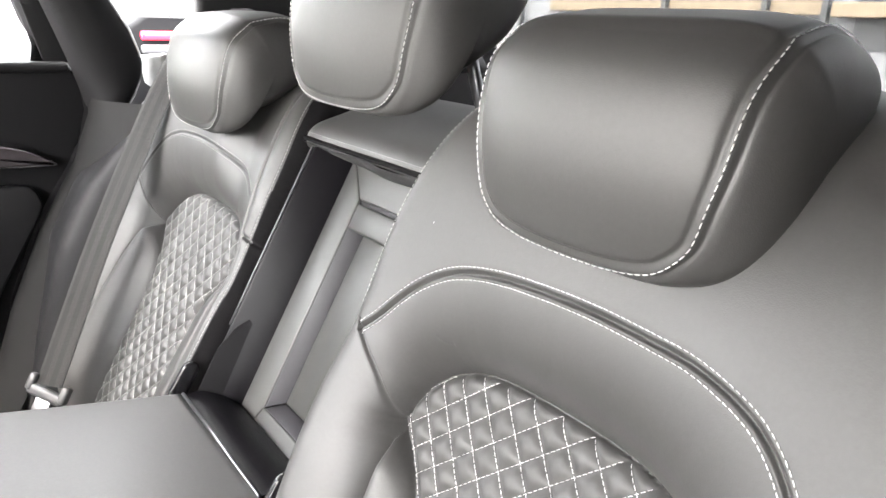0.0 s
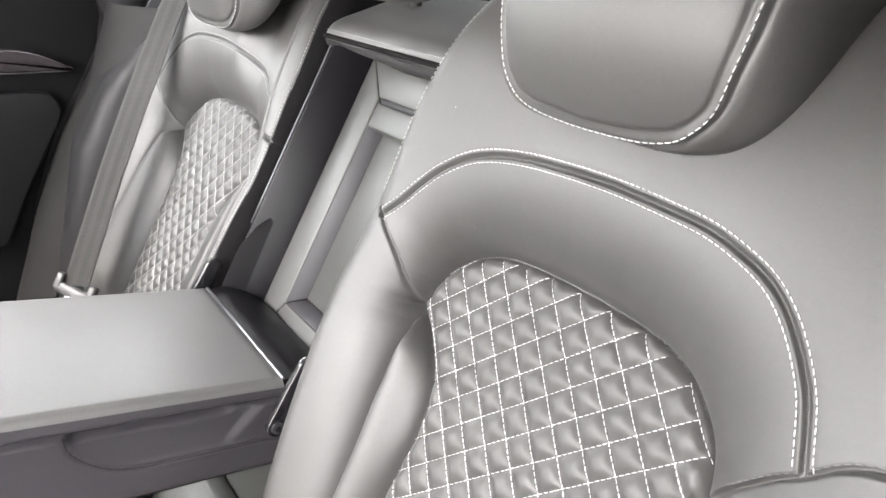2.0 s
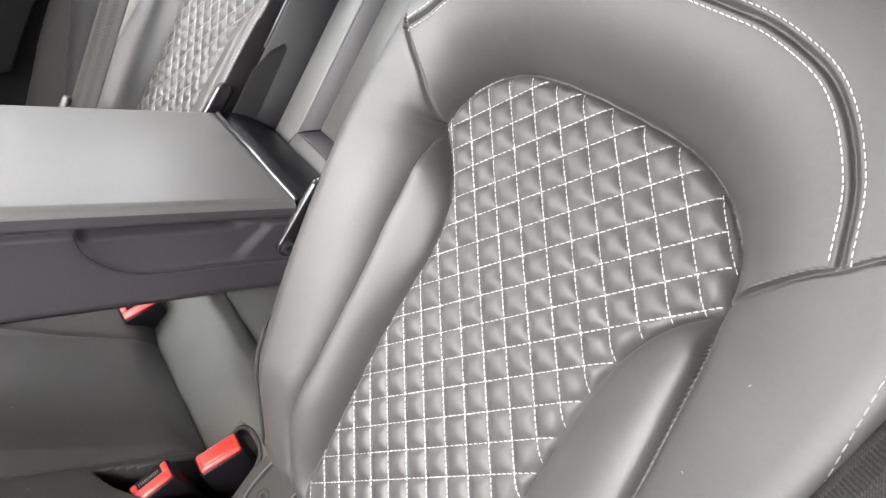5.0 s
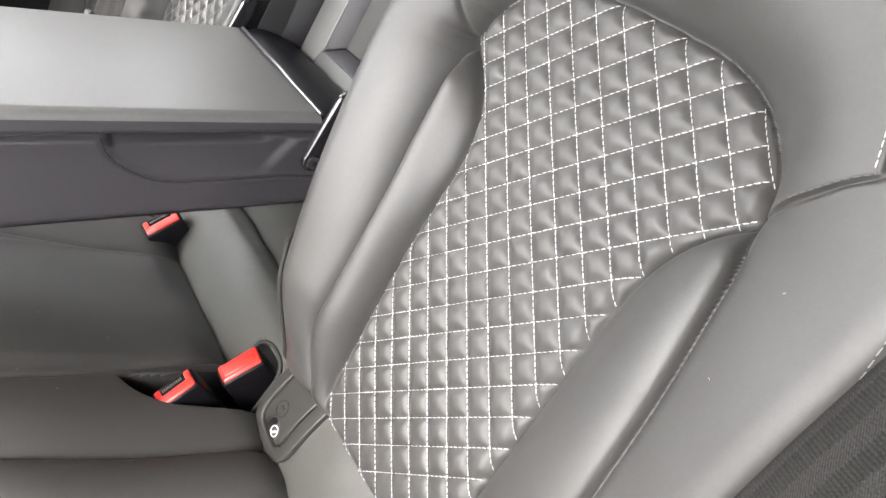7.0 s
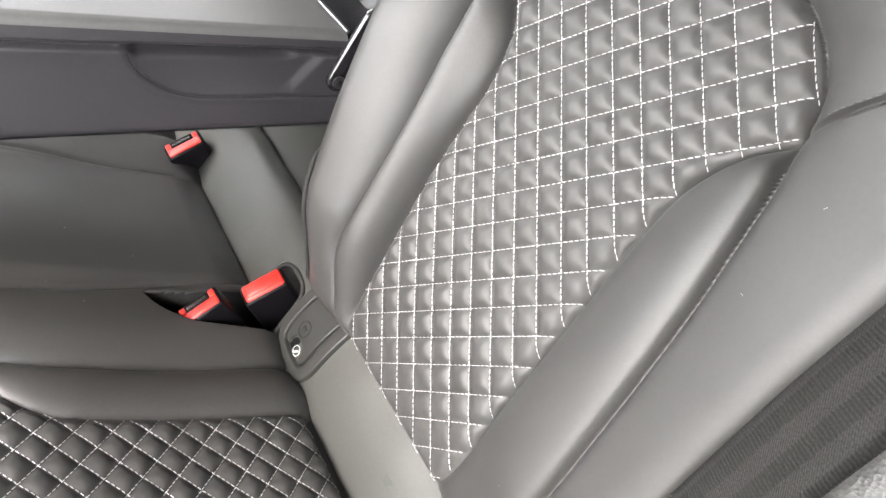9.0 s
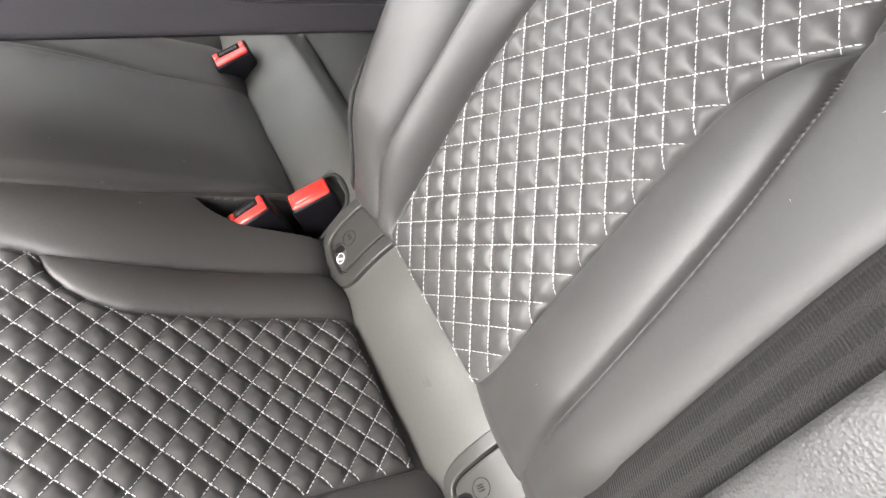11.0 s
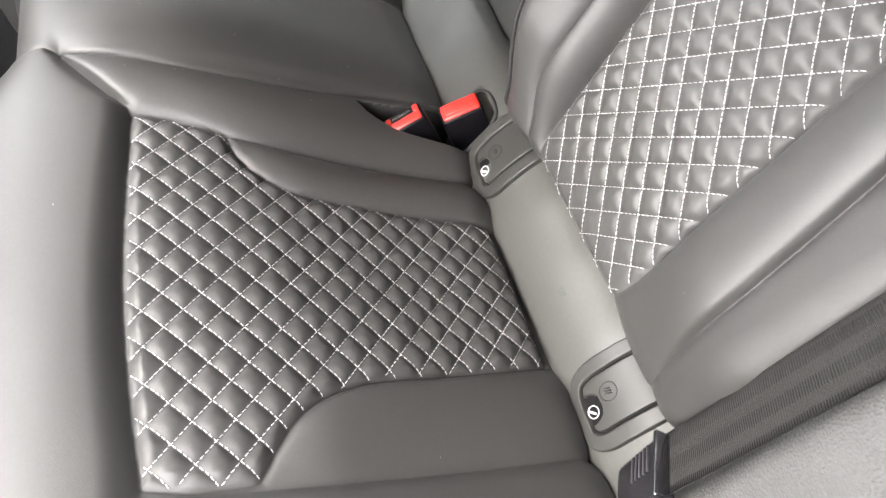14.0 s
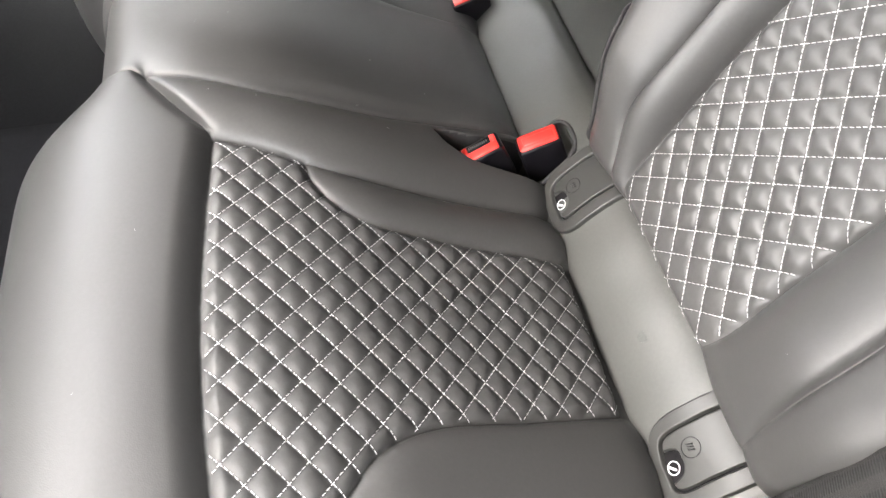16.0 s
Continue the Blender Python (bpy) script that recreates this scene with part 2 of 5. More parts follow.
def slab(pts, thick, bevel=0.002, segs=2):
    """A plate from a closed outline of 3D points, thickened against its normal, with rounded edges."""
    bm = bmesh.new()
    f = bm.faces.new([bm.verts.new(p) for p in pts])
    f.normal_update()
    n = f.normal.copy()
    g = bmesh.ops.extrude_face_region(bm, geom=[f])
    bmesh.ops.translate(bm, vec=-n * thick, verts=[e for e in g["geom"] if isinstance(e, bmesh.types.BMVert)])
    bmesh.ops.recalc_face_normals(bm, faces=bm.faces)
    if bevel:
        bmesh.ops.bevel(bm, geom=bm.edges[:], offset=bevel, segments=segs, affect="EDGES", profile=0.5)
    return bm


def block(lo, hi, bevel=0.004, segs=3, m=None):
    bm = bmesh.new()
    bmesh.ops.create_cube(bm, size=1.0)
    bmesh.ops.scale(bm, vec=[b - a for a, b in zip(lo, hi)], verts=bm.verts)
    bmesh.ops.translate(bm, vec=[(a + b) / 2 for a, b in zip(lo, hi)], verts=bm.verts)
    if bevel:
        bmesh.ops.bevel(bm, geom=bm.edges[:], offset=bevel, segments=segs, affect="EDGES", profile=0.5)
    if m is not None:
        bmesh.ops.transform(bm, matrix=m, verts=bm.verts)
    return bm


def loft(sections, closed=True, caps=True):
    """A skin over rows of equal length of 3D points."""
    bm = bmesh.new()
    rows = [[bm.verts.new(p) for p in s] for s in sections]
    for a, b in zip(rows[:-1], rows[1:]):
        k = len(a)
        for i in range(k if closed else k - 1):
            bm.faces.new((a[i], a[(i + 1) % k], b[(i + 1) % k], b[i]))
    if caps:
        bm.faces.new(rows[0][::-1])
        bm.faces.new(rows[-1])
    return bm


def tube(points, radius, n=10):
    pts = [Vector(p) for p in points]
    secs = []
    ref = Vector((0, 0, 1))
    for i, p in enumerate(pts):
        d = (pts[min(i + 1, len(pts) - 1)] - pts[max(i - 1, 0)]).normalized()
        a = d.cross(ref if abs(d.dot(ref)) < 0.95 else Vector((1, 0, 0))).normalized()
        b = d.cross(a)
        secs.append([p + radius * (math.cos(q) * a + math.sin(q) * b) for q in np.linspace(0, 2 * math.pi, n, endpoint=False)])
    return loft(secs)


# ---- the plan ----
XC = 0.038  # the car's middle
LEAN_V, LEAN_N = np.array([0, 0.485, 0.8745]), np.array([0, -0.8745, 0.485])
FOOT = np.array([0, 0.03, 0.58])


def mirror(x):
    return 2 * XC - x


# ---- outboard backrests ----
axis_x = lambda v: 0.366 - 0.040 * v
QUILT_RIGHT = [(0.431, -0.022), (0.441, -0.012), (0.446, 0.012), (0.446, 0.045), (0.445, 0.075), (0.445, 0.115), (0.445, 0.150), (0.445, 0.185), (0.446, 0.225), (0.449, 0.249),
               (0.457, 0.270), (0.468, 0.286), (0.483, 0.302)]
QUILT_TOP = [(0.484, 0.306), (0.480, 0.319), (0.473, 0.332), (0.460, 0.346), (0.444, 0.358), (0.427, 0.365), (0.406, 0.3695), (0.380, 0.371), (0.352, 0.3715), (0.322, 0.371), (0.294, 0.369),
             (0.273, 0.365), (0.256, 0.358), (0.239, 0.346), (0.226, 0.328), (0.219, 0.305)]
QUILT_LEFT = [(0.221, 0.301), (0.241, 0.285), (0.257, 0.269), (0.266, 0.254), (0.271, 0.235), (0.273, 0.216), (0.272, 0.190), (0.271, 0.146), (0.272, 0.119), (0.274, 0.091), (0.276, 0.064), (0.278, 0.037),
              (0.279, 0.015), (0.283, -0.006), (0.292, -0.020)]
QUILT = np.vstack([spline(QUILT_RIGHT, 60), spline(QUILT_TOP, 70), spline(QUILT_LEFT, 60)])
BULGE_V = [-0.006, 0.05, 0.10, 0.155, 0.20, 0.23, 0.255, 0.275, 0.290, 0.303, 0.317, 0.331, 0.344, 0.356, 0.363, 0.367]
BULGE_W = [0.080, 0.083, 0.086, 0.090, 0.095, 0.0995, 0.104, 0.109, 0.113, 0.1165, 0.1175, 0.1155, 0.108, 0.090, 0.070, 0.044]
half = spline(list(zip(BULGE_V, BULGE_W)), 40)
BULGE = np.vstack([[[axis_x(-0.2) + 0.075, -0.2]], np.stack([axis_x(half[:, 0]) + half[:, 1], half[:, 0]], 1), [[axis_x(0.369), 0.369]],
                   np.stack([axis_x(half[::-1, 0]) - half[::-1, 1], half[::-1, 0]], 1), [[axis_x(-0.2) - 0.075, -0.2]]])
GROOVE_IN = spline([(0.219, 0.303), (0.227, 0.283), (0.230, 0.255), (0.2335, 0.22), (0.2385, 0.186), (0.2425, 0.145), (0.2450, 0.107), (0.2465, 0.07), (0.247, 0.04), (0.254, 0.015), (0.264, -0.01), (0.272, -0.03)], 44)
GROOVE_OUT = spline([(0.484, 0.304), (0.495, 0.285), (0.501, 0.26), (0.509, 0.215), (0.514, 0.165), (0.517, 0.12), (0.519, 0.075), (0.518, 0.03), (0.517, 0.0), (0.520, -0.03)], 40)
FRONT_RING = np.vstack([[[0.272, -0.2]], GROOVE_IN[2:][::-1], spline(QUILT_TOP, 70)[:-4][::-1], GROOVE_OUT, [[0.520, -0.2]]])
FAR_RING = np.vstack([[[0.292, -0.2]], spline(QUILT_LEFT, 60)[::-1], spline(QUILT_TOP, 70)[::-1], GROOVE_OUT, [[0.520, -0.2]]])
SEAM_IN = spline([(0.172, 0.358), (0.186, 0.3445), (0.201, 0.331), (0.211, 0.317), (0.218, 0.304)], 20)
SEAM_OUT = spline([(0.484, 0.305), (0.496, 0.318), (0.508, 0.329), (0.521, 0.341), (0.533, 0.350), (0.553, 0.366), (0.60, 0.380)], 24)
PIPE = spline([(0.177, 0.352), (0.190, 0.367), (0.206, 0.388), (0.223, 0.405), (0.246, 0.420), (0.271, 0.4285), (0.300, 0.4335), (0.329, 0.4358), (0.356, 0.437), (0.385, 0.437), (0.416, 0.4355), (0.441, 0.4335),
               (0.463, 0.428), (0.481, 0.421), (0.495, 0.411), (0.508, 0.397), (0.519, 0.381), (0.526, 0.365), (0.532, 0.350)], 60)
FAR_LINE = spline([(0.215, 0.57), (0.210, 0.42), (0.208, 0.36), (0.204, 0.30), (0.204, 0.15), (0.206, 0.0), (0.206, -0.08)], 30)
CREASE = np.array([(0.246, 0.3755), (0.251, 0.3748), (0.258, 0.3762)])
V_TOP = 0.66
vv = np.linspace(-0.09, V_TOP, 800)
ang = radians(29.0) + radians(85) * smooth01((vv - 0.47) / 0.17) - radians(95) * smooth01((-0.002 - vv) / 0.024)
step = np.diff(vv, prepend=vv[0])
prof_y, prof_z = np.cumsum(np.sin(ang) * step), np.cumsum(np.cos(ang) * step)
prof_y += 0.03 + 0.1 * 0.485 - np.interp(0.1, vv, prof_y)
prof_z += 0.58 + 0.1 * 0.8745 - np.interp(0.1, vv, prof_z)


BACK_QUILT = ((1 / 0.0278, -1 / 0.0272, 0.05), (1 / 0.0266, 1 / 0.0270, 0.88))
CUSHION_QUILT = ((35.5, 42.3, 0.51), (37.1, -36.0, 0.48))


def lattice(x, v, families):
    return [np.abs(np.sin(np.pi * (a * x + b * v - c))) for a, b, c in families]


def puff(la, lb):
    k = (np.sqrt(la * la + 0.006) - 0.0775) / 0.9255
    m = (np.sqrt(lb * lb + 0.006) - 0.0775) / 0.9255
    return ((1 - (1 - np.clip(k, 0, 1)) ** 1.35) * (1 - (1 - np.clip(m, 0, 1)) ** 1.35)) ** 0.9


def smooth_pos(d):
    return 0.5 * (d + np.sqrt(d * d + 0.009**2)) - 0.0012


def back_height(x, v, flip=False):
    dq = signed(x, v, QUILT)
    df = signed(x, v, FAR_RING if flip else FRONT_RING)
    la, lb = lattice(x, v, BACK_QUILT)
    soft = np.minimum(1, np.maximum(-dq, 0) / 0.010)
    soft = soft * (2 - soft)
    quilt = 0.0005 + 0.0040 * soft + (0.25 + 0.75 * soft) * 0.0031 * puff(la, lb)
    out = np.maximum(dq, 0)
    base = 0.0425 * (1 - np.exp(-smooth_pos(signed(x, v, BULGE)) / 0.042)) * (1 - np.exp(-out / 0.005))
    # rounded rolls between the quilting and the grooves
    wide = out + np.maximum(-df, 0) + 1e-6
    f = np.clip(out / wide, 0, 1)
    roll = np.where(x < 0.364, 0.0150 * (4 * f * (1 - f)) ** 0.6, 0.0135 * (1 - np.abs(2 * f - 1) ** 2.8) ** 0.6) * smooth01((wide + 0.004) / 0.030)
    # bolsters and collar rise from the grooves
    beyond = np.maximum(df, 0)
    firm = smooth01((np.interp(x, SEAM_OUT[:, 0], SEAM_OUT[:, 1]) - v) / 0.006 + 0.5) * smooth01((x - 0.478) / 0.006)
    rise = (1 - firm) * 0.0165 * (1 - np.exp(-beyond / 0.0115)) + firm * (0.0035 * (1 - np.exp(-beyond / 0.0030)) + 0.024 * (1 - np.exp(-beyond / 0.07)))
    outer = base + np.where(df < 0, roll - 0.0018 * np.exp(-((df / 0.0030) ** 2)) * smooth01(out / 0.006), rise - 0.0018 * np.exp(-((beyond / 0.0030) ** 2)))
    ds = dist(x, v, SEAM_OUT) if flip else np.minimum(dist(x, v, SEAM_IN), dist(x, v, SEAM_OUT))
    outer = outer - np.where(df < 0, 0, 0.0030 * np.exp(-((ds / 0.0014) ** 2)))
    if flip:
        outer = outer * (1 - 0.42 * smooth01((0.31 - x) / 0.06)) - 0.0045 * np.exp(-((dist(x, v, FAR_LINE) / 0.0024) ** 2))
        notch = (x < np.interp(v, FAR_LINE[::-1, 1], FAR_LINE[::-1, 0])) * np.exp(-(((v - 0.352 - 0.2 * (x - 0.18)) / 0.0020) ** 2))
        outer = outer - 0.0035 * notch
    dp = dist(x, v, PIPE[PIPE[:, 0] > 0.214] if flip else PIPE)
    piped = np.where(x > 0.50, smooth01((v - np.interp(x, SEAM_OUT[:, 0], SEAM_OUT[:, 1])) / 0.003), 1.0) * (0.6 if flip else 1.0)
    outer += piped * (-0.0026 * np.exp(-((dp / 0.0011) ** 2)) - 0.0008 * np.exp(-((dp / 0.0034) ** 2)) + 0.0006 * np.exp(-(((dp - 0.0029) / 0.0012) ** 2)) - 0.0003 * np.exp(-(((dp - 0.0044) / 0.0006) ** 2)))
    outer = outer - 0.0030 * np.exp(-((((x - 0.493) / 0.016) ** 2 + ((v - 0.530) / 0.011) ** 2) ** 2)) - 0.0009 * np.exp(-((dist(x, v, CREASE) / 0.0010) ** 2))
    return np.where(dq < 0, quilt, outer) - 0.0015 * np.exp(-np.abs(dq) / 0.0014) * np.where(v < 0.40, 1, 0), dq


EDGE_V = [-0.09, 0.0, 0.02, 0.06, 0.10, 0.14, 0.18, 0.22, 0.26, 0.30, 0.33, 0.36, 0.45, 0.50, 0.55, 0.66]
EDGE_IN = [0.190, 0.203, 0.202, 0.191, 0.179, 0.168, 0.160, 0.153, 0.147, 0.145, 0.148, 0.152, 0.150, 0.160, 0.185, 0.215]
EDGE_OUT = [0.572, 0.574, 0.575, 0.578, 0.582, 0.585, 0.588, 0.592, 0.596, 0.600, 0.603, 0.606, 0.630, 0.632, 0.615, 0.580]

edge_v = np.linspace(-0.09, 0.66, 151)
FAR_V = [-0.09, 0.055, 0.115, 0.185, 0.25, 0.36, 0.45, 0.50, 0.55, 0.66]
EDGE_FAR = [0.190, 0.190, 0.188, 0.186, 0.184, 0.178, 0.172, 0.176, 0.195, 0.22]
soften = lambda row, at: np.convolve(np.pad(np.interp(edge_v, at, row), 8, mode="edge"), np.hanning(19)[1:-1] / np.hanning(19).sum(), mode="valid")
EDGE_IN, EDGE_OUT, EDGE_FAR = soften(EDGE_IN, EDGE_V), soften(EDGE_OUT, EDGE_V), soften(EDGE_FAR, FAR_V)
EDGE_V = edge_v


def back_point(x, v, flip=False):
    h, dq = back_height(x, v, flip)
    h = h * smooth01((v + 0.040) / 0.115) ** 0.8
    xi, xo = np.interp(v, EDGE_V, EDGE_FAR if flip else EDGE_IN), np.interp(v, EDGE_V, EDGE_OUT)
    for e, r in ((x - xi, 0.030), (xo - x, 0.040)):
        k = np.clip(r - e, 0, r * 0.999)
        h = h - (r - np.sqrt(r * r - k * k)) * 1.25
    y, z, a = np.interp(v, vv, prof_y), np.interp(v, vv, prof_z), np.interp(v, vv, ang)
    P = np.stack([x, y - h * np.cos(a), z + h * np.sin(a)], -1)
    if flip:
        P[..., 0] = mirror(P[..., 0])
    return P, dq


def back_regions(X, Vv, dq):
    lab = np.zeros(X.shape, int)
    low = Vv < np.where(X < 0.364, np.interp(X, SEAM_IN[:, 0], SEAM_IN[:, 1]), np.interp(X, SEAM_OUT[:, 0], SEAM_OUT[:, 1]))
    pipe_v = np.interp(X, PIPE[:, 0], PIPE[:, 1], left=0, right=0)
    lab[(Vv < pipe_v) & ~low] = 1
    panel = signed(X, Vv, FRONT_RING) < 0
    lab[low & ~panel & (X < 0.364)] = 2
    lab[low & ~panel & (X >= 0.364)] = 5
    lab[panel & (X < 0.364)] = 3
    lab[panel & (X >= 0.364)] = 4
    lab[dq < 0] = 6
    return lab


def lattice_runs(point, ring, families, box, margin=0.0014):
    """Both families of quilting lines, cut to the inside of the ring, as runs of points and normals."""
    runs = []
    lo, hi = box
    for fa, fb, fc in families:
        for k in range(-40, 61):
            v = np.linspace(lo, hi, 700)
            x = (k + fc - fb * v) / fa
            ok = signed(x, v, ring) < -margin
            cuts = np.flatnonzero(np.diff(np.r_[0, ok.astype(int), 0]))
            for a, b in zip(cuts[::2], cuts[1::2]):
                if b - a > 3:
                    runs.append(curve_run(point, x[a:b], v[a:b], 0.0009))
    return runs


def curve_run(point, x, v, lift=0.0006):
    e = 0.0008
    p, px, pv = point(x, v), point(x + e, v), point(x, v + e)
    n = np.cross(px - p, pv - p)
    n /= np.linalg.norm(n, axis=1, keepdims=True)
    if point(np.array([0.36]), np.array([0.1])).shape and FLIP_RUN[0]:
        n = -n
    return p + n * lift, n


FLIP_RUN = [False]


def offset(line, d):
    t = np.gradient(line, axis=0)
    t /= np.linalg.norm(t, axis=1, keepdims=True)
    return line + d * np.stack([-t[:, 1], t[:, 0]], 1)


def backrest(flip, nu, nv, label):
    th = thing("outboard_seat", label, "car seat", "outboard rear seats")
    v1 = np.linspace(-0.08, V_TOP, nv)
    u1 = np.linspace(0, 1, nu)
    u1 = 0.5 - 0.5 * np.cos(np.pi * u1) * (1 - 0.35 * np.sin(np.pi * u1) ** 2)
    Vg = np.repeat(v1[:, None], nu, 1)
    xi, xo = np.interp(v1, EDGE_V, EDGE_FAR if flip else EDGE_IN)[:, None], np.interp(v1, EDGE_V, EDGE_OUT)[:, None]
    Xg = xi + (xo - xi) * u1[None]
    P, dq = back_point(Xg, Vg, flip)
    lab = back_regions(Xg, Vg, dq)
    lab[(Xg < xi + 0.010) & (Vg < 0.56)] = 7
    # the sides go on to the back
    side = []
    for col, d in ((0, 0.10), (-1, 0.10)):
        a = np.interp(v1, vv, ang)
        back = np.stack([0 * a, np.cos(a), -np.sin(a)], -1)
        side.append([P[:, col] + back * d * f for f in (1.0, 0.5, 0.08)])
    P = np.concatenate([np.stack(side[0], 1), P, np.stack(side[1][::-1], 1)], 1)
    lab = np.concatenate([np.full((nv, 3), 7), lab, np.full((nv, 3), 8)], 1)
    names = {0: ("yoke_panel", ""), 1: ("collar_panel", ""), 2: ("inner_bolster", ""), 3: ("side_roll", ""), 4: ("side_roll", ""), 5: ("outer_bolster", ""),
             6: ("quilted_insert", "diamond-quilted black leather insert with white stitching")}
    names[7], names[8] = ("inner_side", "black fabric side of the backrest"), ("outer_side", "")
    made = sheet(P, lab, names, LEATHER, th, flip)
    made[7].data.materials[0] = FABRIC
    FLIP_RUN[0] = flip
    pt = lambda x, v: back_point(x, v, flip)[0]
    runs = lattice_runs(pt, QUILT, BACK_QUILT, (-0.016, 0.373))
    stitches(runs, THREAD, th, "quilting_stitches", length=0.0032, gap=0.0010, thick=0.00018 if flip else 0.00023)
    for d in (0.0044, -0.0044):
        o = spline(offset(PIPE[PIPE[:, 0] > 0.216] if flip else PIPE, d), 400)
        stitches([curve_run(pt, o[:, 0], o[:, 1])], THREAD_GREY if flip else THREAD, th, "double_stitch", length=0.0031, gap=0.0011, thick=0.00022 if flip else 0.00028)
    o = spline(offset(SEAM_OUT, 0.002), 200)
    stitches([curve_run(pt, o[:, 0], o[:, 1], 0.0)], THREAD_DARK, th, "seam_stitch", thick=0.0003)
    v = np.linspace(0.262, 0.362, 120)
    stitches([curve_run(pt, 0.5702 + 0.09 * (0.338 - v), v)], THREAD_GREY, th, "edge_stitch", length=0.0042, gap=0.0014, thick=0.0003)
    v = np.linspace(0.02 if flip else 0.37, 0.53, 300)
    stitches([curve_run(pt, np.interp(v, EDGE_V, EDGE_FAR if flip else EDGE_IN) + (0.012 if flip else 0.015), v)], THREAD_GREY, th, "edge_stitch", thick=0.0004)
    FLIP_RUN[0] = False
    if not flip:
        # ribbed piping down the edge of the inner bolster
        v = np.linspace(0.098, -0.030, 150)
        line = pt(np.interp(v, EDGE_V, EDGE_IN) + 0.0145 - 0.010 * np.exp(-((v - 0.098) / 0.008) ** 2), v)
        secs = []
        for i in range(150):
            d = line[min(i + 1, 149)] - line[max(i - 1, 0)]
            d /= np.linalg.norm(d)
            out = np.array([-0.80, -0.52, 0.30])
            out -= d * (out @ d)
            out /= np.linalg.norm(out)
            w = np.cross(d, out)
            k = 0.0026 * math.sqrt(max(0.02, min(1, min(i, 149 - i) / 4))) * (1 + 0.10 * (i % 2))
            secs.append([Vector(line[i] + out * (0.0018 + k * 0.75 * math.sin(q)) + w * k * math.cos(q)) for q in np.linspace(0, 2 * math.pi, 10, endpoint=False)])
        part("edge_piping", loft(secs), RIBBED, th, "ribbed black fabric piping")
    made[6].data.materials[0] = QUILTED
    return th


near_back = backrest(False, 640, 700, "black leather rear seat backrest with white diamond quilting and piped collar")
far_back = backrest(True, 380, 500, "black leather rear seat backrest with diamond quilting behind a belt")

# ---- bench cushion ----
CP = spline([(0.030, 0.405), (0.002, 0.440), (-0.014, 0.474), (-0.028, 0.4905), (-0.06, 0.505), (-0.105, 0.5235), (-0.15, 0.5445), (-0.19, 0.5635), (-0.23, 0.5815), (-0.275, 0.597), (-0.32, 0.606), (-0.38, 0.607), (-0.425, 0.594), (-0.456, 0.565),
             (-0.470, 0.52), (-0.468, 0.46), (-0.45, 0.38)], 500)
CS = np.r_[0, np.cumsum(np.linalg.norm(np.diff(CP, axis=0), axis=1))]
CS += 0.1101 - np.interp(0.05, -CP[:, 0][: np.argmin(CP[:, 0]) + 1], CS[: np.argmin(CP[:, 0]) + 1])
CT = np.gradient(CP, CS, axis=0)
s_of_y = lambda y: np.interp(-y, -CP[:, 0][: np.argmin(CP[:, 0]) + 1], CS[: np.argmin(CP[:, 0]) + 1])
CQUILT = np.vstack([spline([(0.197, -0.309), (0.206, -0.272), (0.217, -0.240)], 10), spline([(0.219, -0.239), (0.242, -0.233), (0.262, -0.218), (0.275, -0.198), (0.281, -0.173), (0.288, -0.103), (0.294, -0.022)], 40),
                    spline([(0.300, -0.019), (0.370, -0.019), (0.449, -0.021)], 12), spline([(0.451, -0.028), (0.454, -0.107), (0.457, -0.167), (0.466, -0.201), (0.480, -0.223), (0.499, -0.239), (0.521, -0.253)], 40),
                    spline([(0.522, -0.257), (0.520, -0.29), (0.513, -0.317)], 10), spline([(0.510, -0.318), (0.43, -0.322), (0.356, -0.321), (0.28, -0.316), (0.200, -0.309)], 40)])
CQUILT[:, 1] = s_of_y(CQUILT[:, 1])
to_s = lambda pts: np.array([(x, s_of_y(y)) for x, y in pts])
RIDGE = to_s(spline([(0.128, -0.02), (0.136, -0.10), (0.145, -0.165), (0.147, -0.215), (0.143, -0.262), (0.133, -0.305), (0.124, -0.338), (0.116, -0.365)], 40))
SPLIT = np.array([RIDGE[-1], RIDGE[-1] + (-0.008, 0.020), RIDGE[-1] + (-0.010, 0.05), RIDGE[-1] + (-0.008, 0.12), RIDGE[-1] + (-0.006, 0.30)])
SPLIT = spline(SPLIT, 30)
WING_IN = to_s(spline([(0.240, -0.02), (0.236, -0.12), (0.229, -0.19), (0.219, -0.238), (0.207, -0.274), (0.197, -0.309)], 40))
WING_OUT = to_s(spline([(0.532, -0.015), (0.531, -0.09), (0.530, -0.17), (0.527, -0.25), (0.518, -0.316)], 30))
FRONT = to_s(spline([(0.116, -0.365), (0.132, -0.351), (0.150, -0.339), (0.175, -0.322), (0.197, -0.309), (0.28, -0.317), (0.36, -0.322), (0.43, -0.322), (0.513, -0.318), (0.56, -0.322), (0.66, -0.33)], 50))


HOLE = to_s(spline([(0.149, -0.119), (0.170, -0.111), (0.183, -0.098), (0.191, -0.084), (0.198, -0.05), (0.204, -0.015), (0.204, 0.03), (0.135, 0.03), (0.142, -0.03), (0.146, -0.07), (0.145, -0.108), (0.149, -0.119)], 70))[:-1]


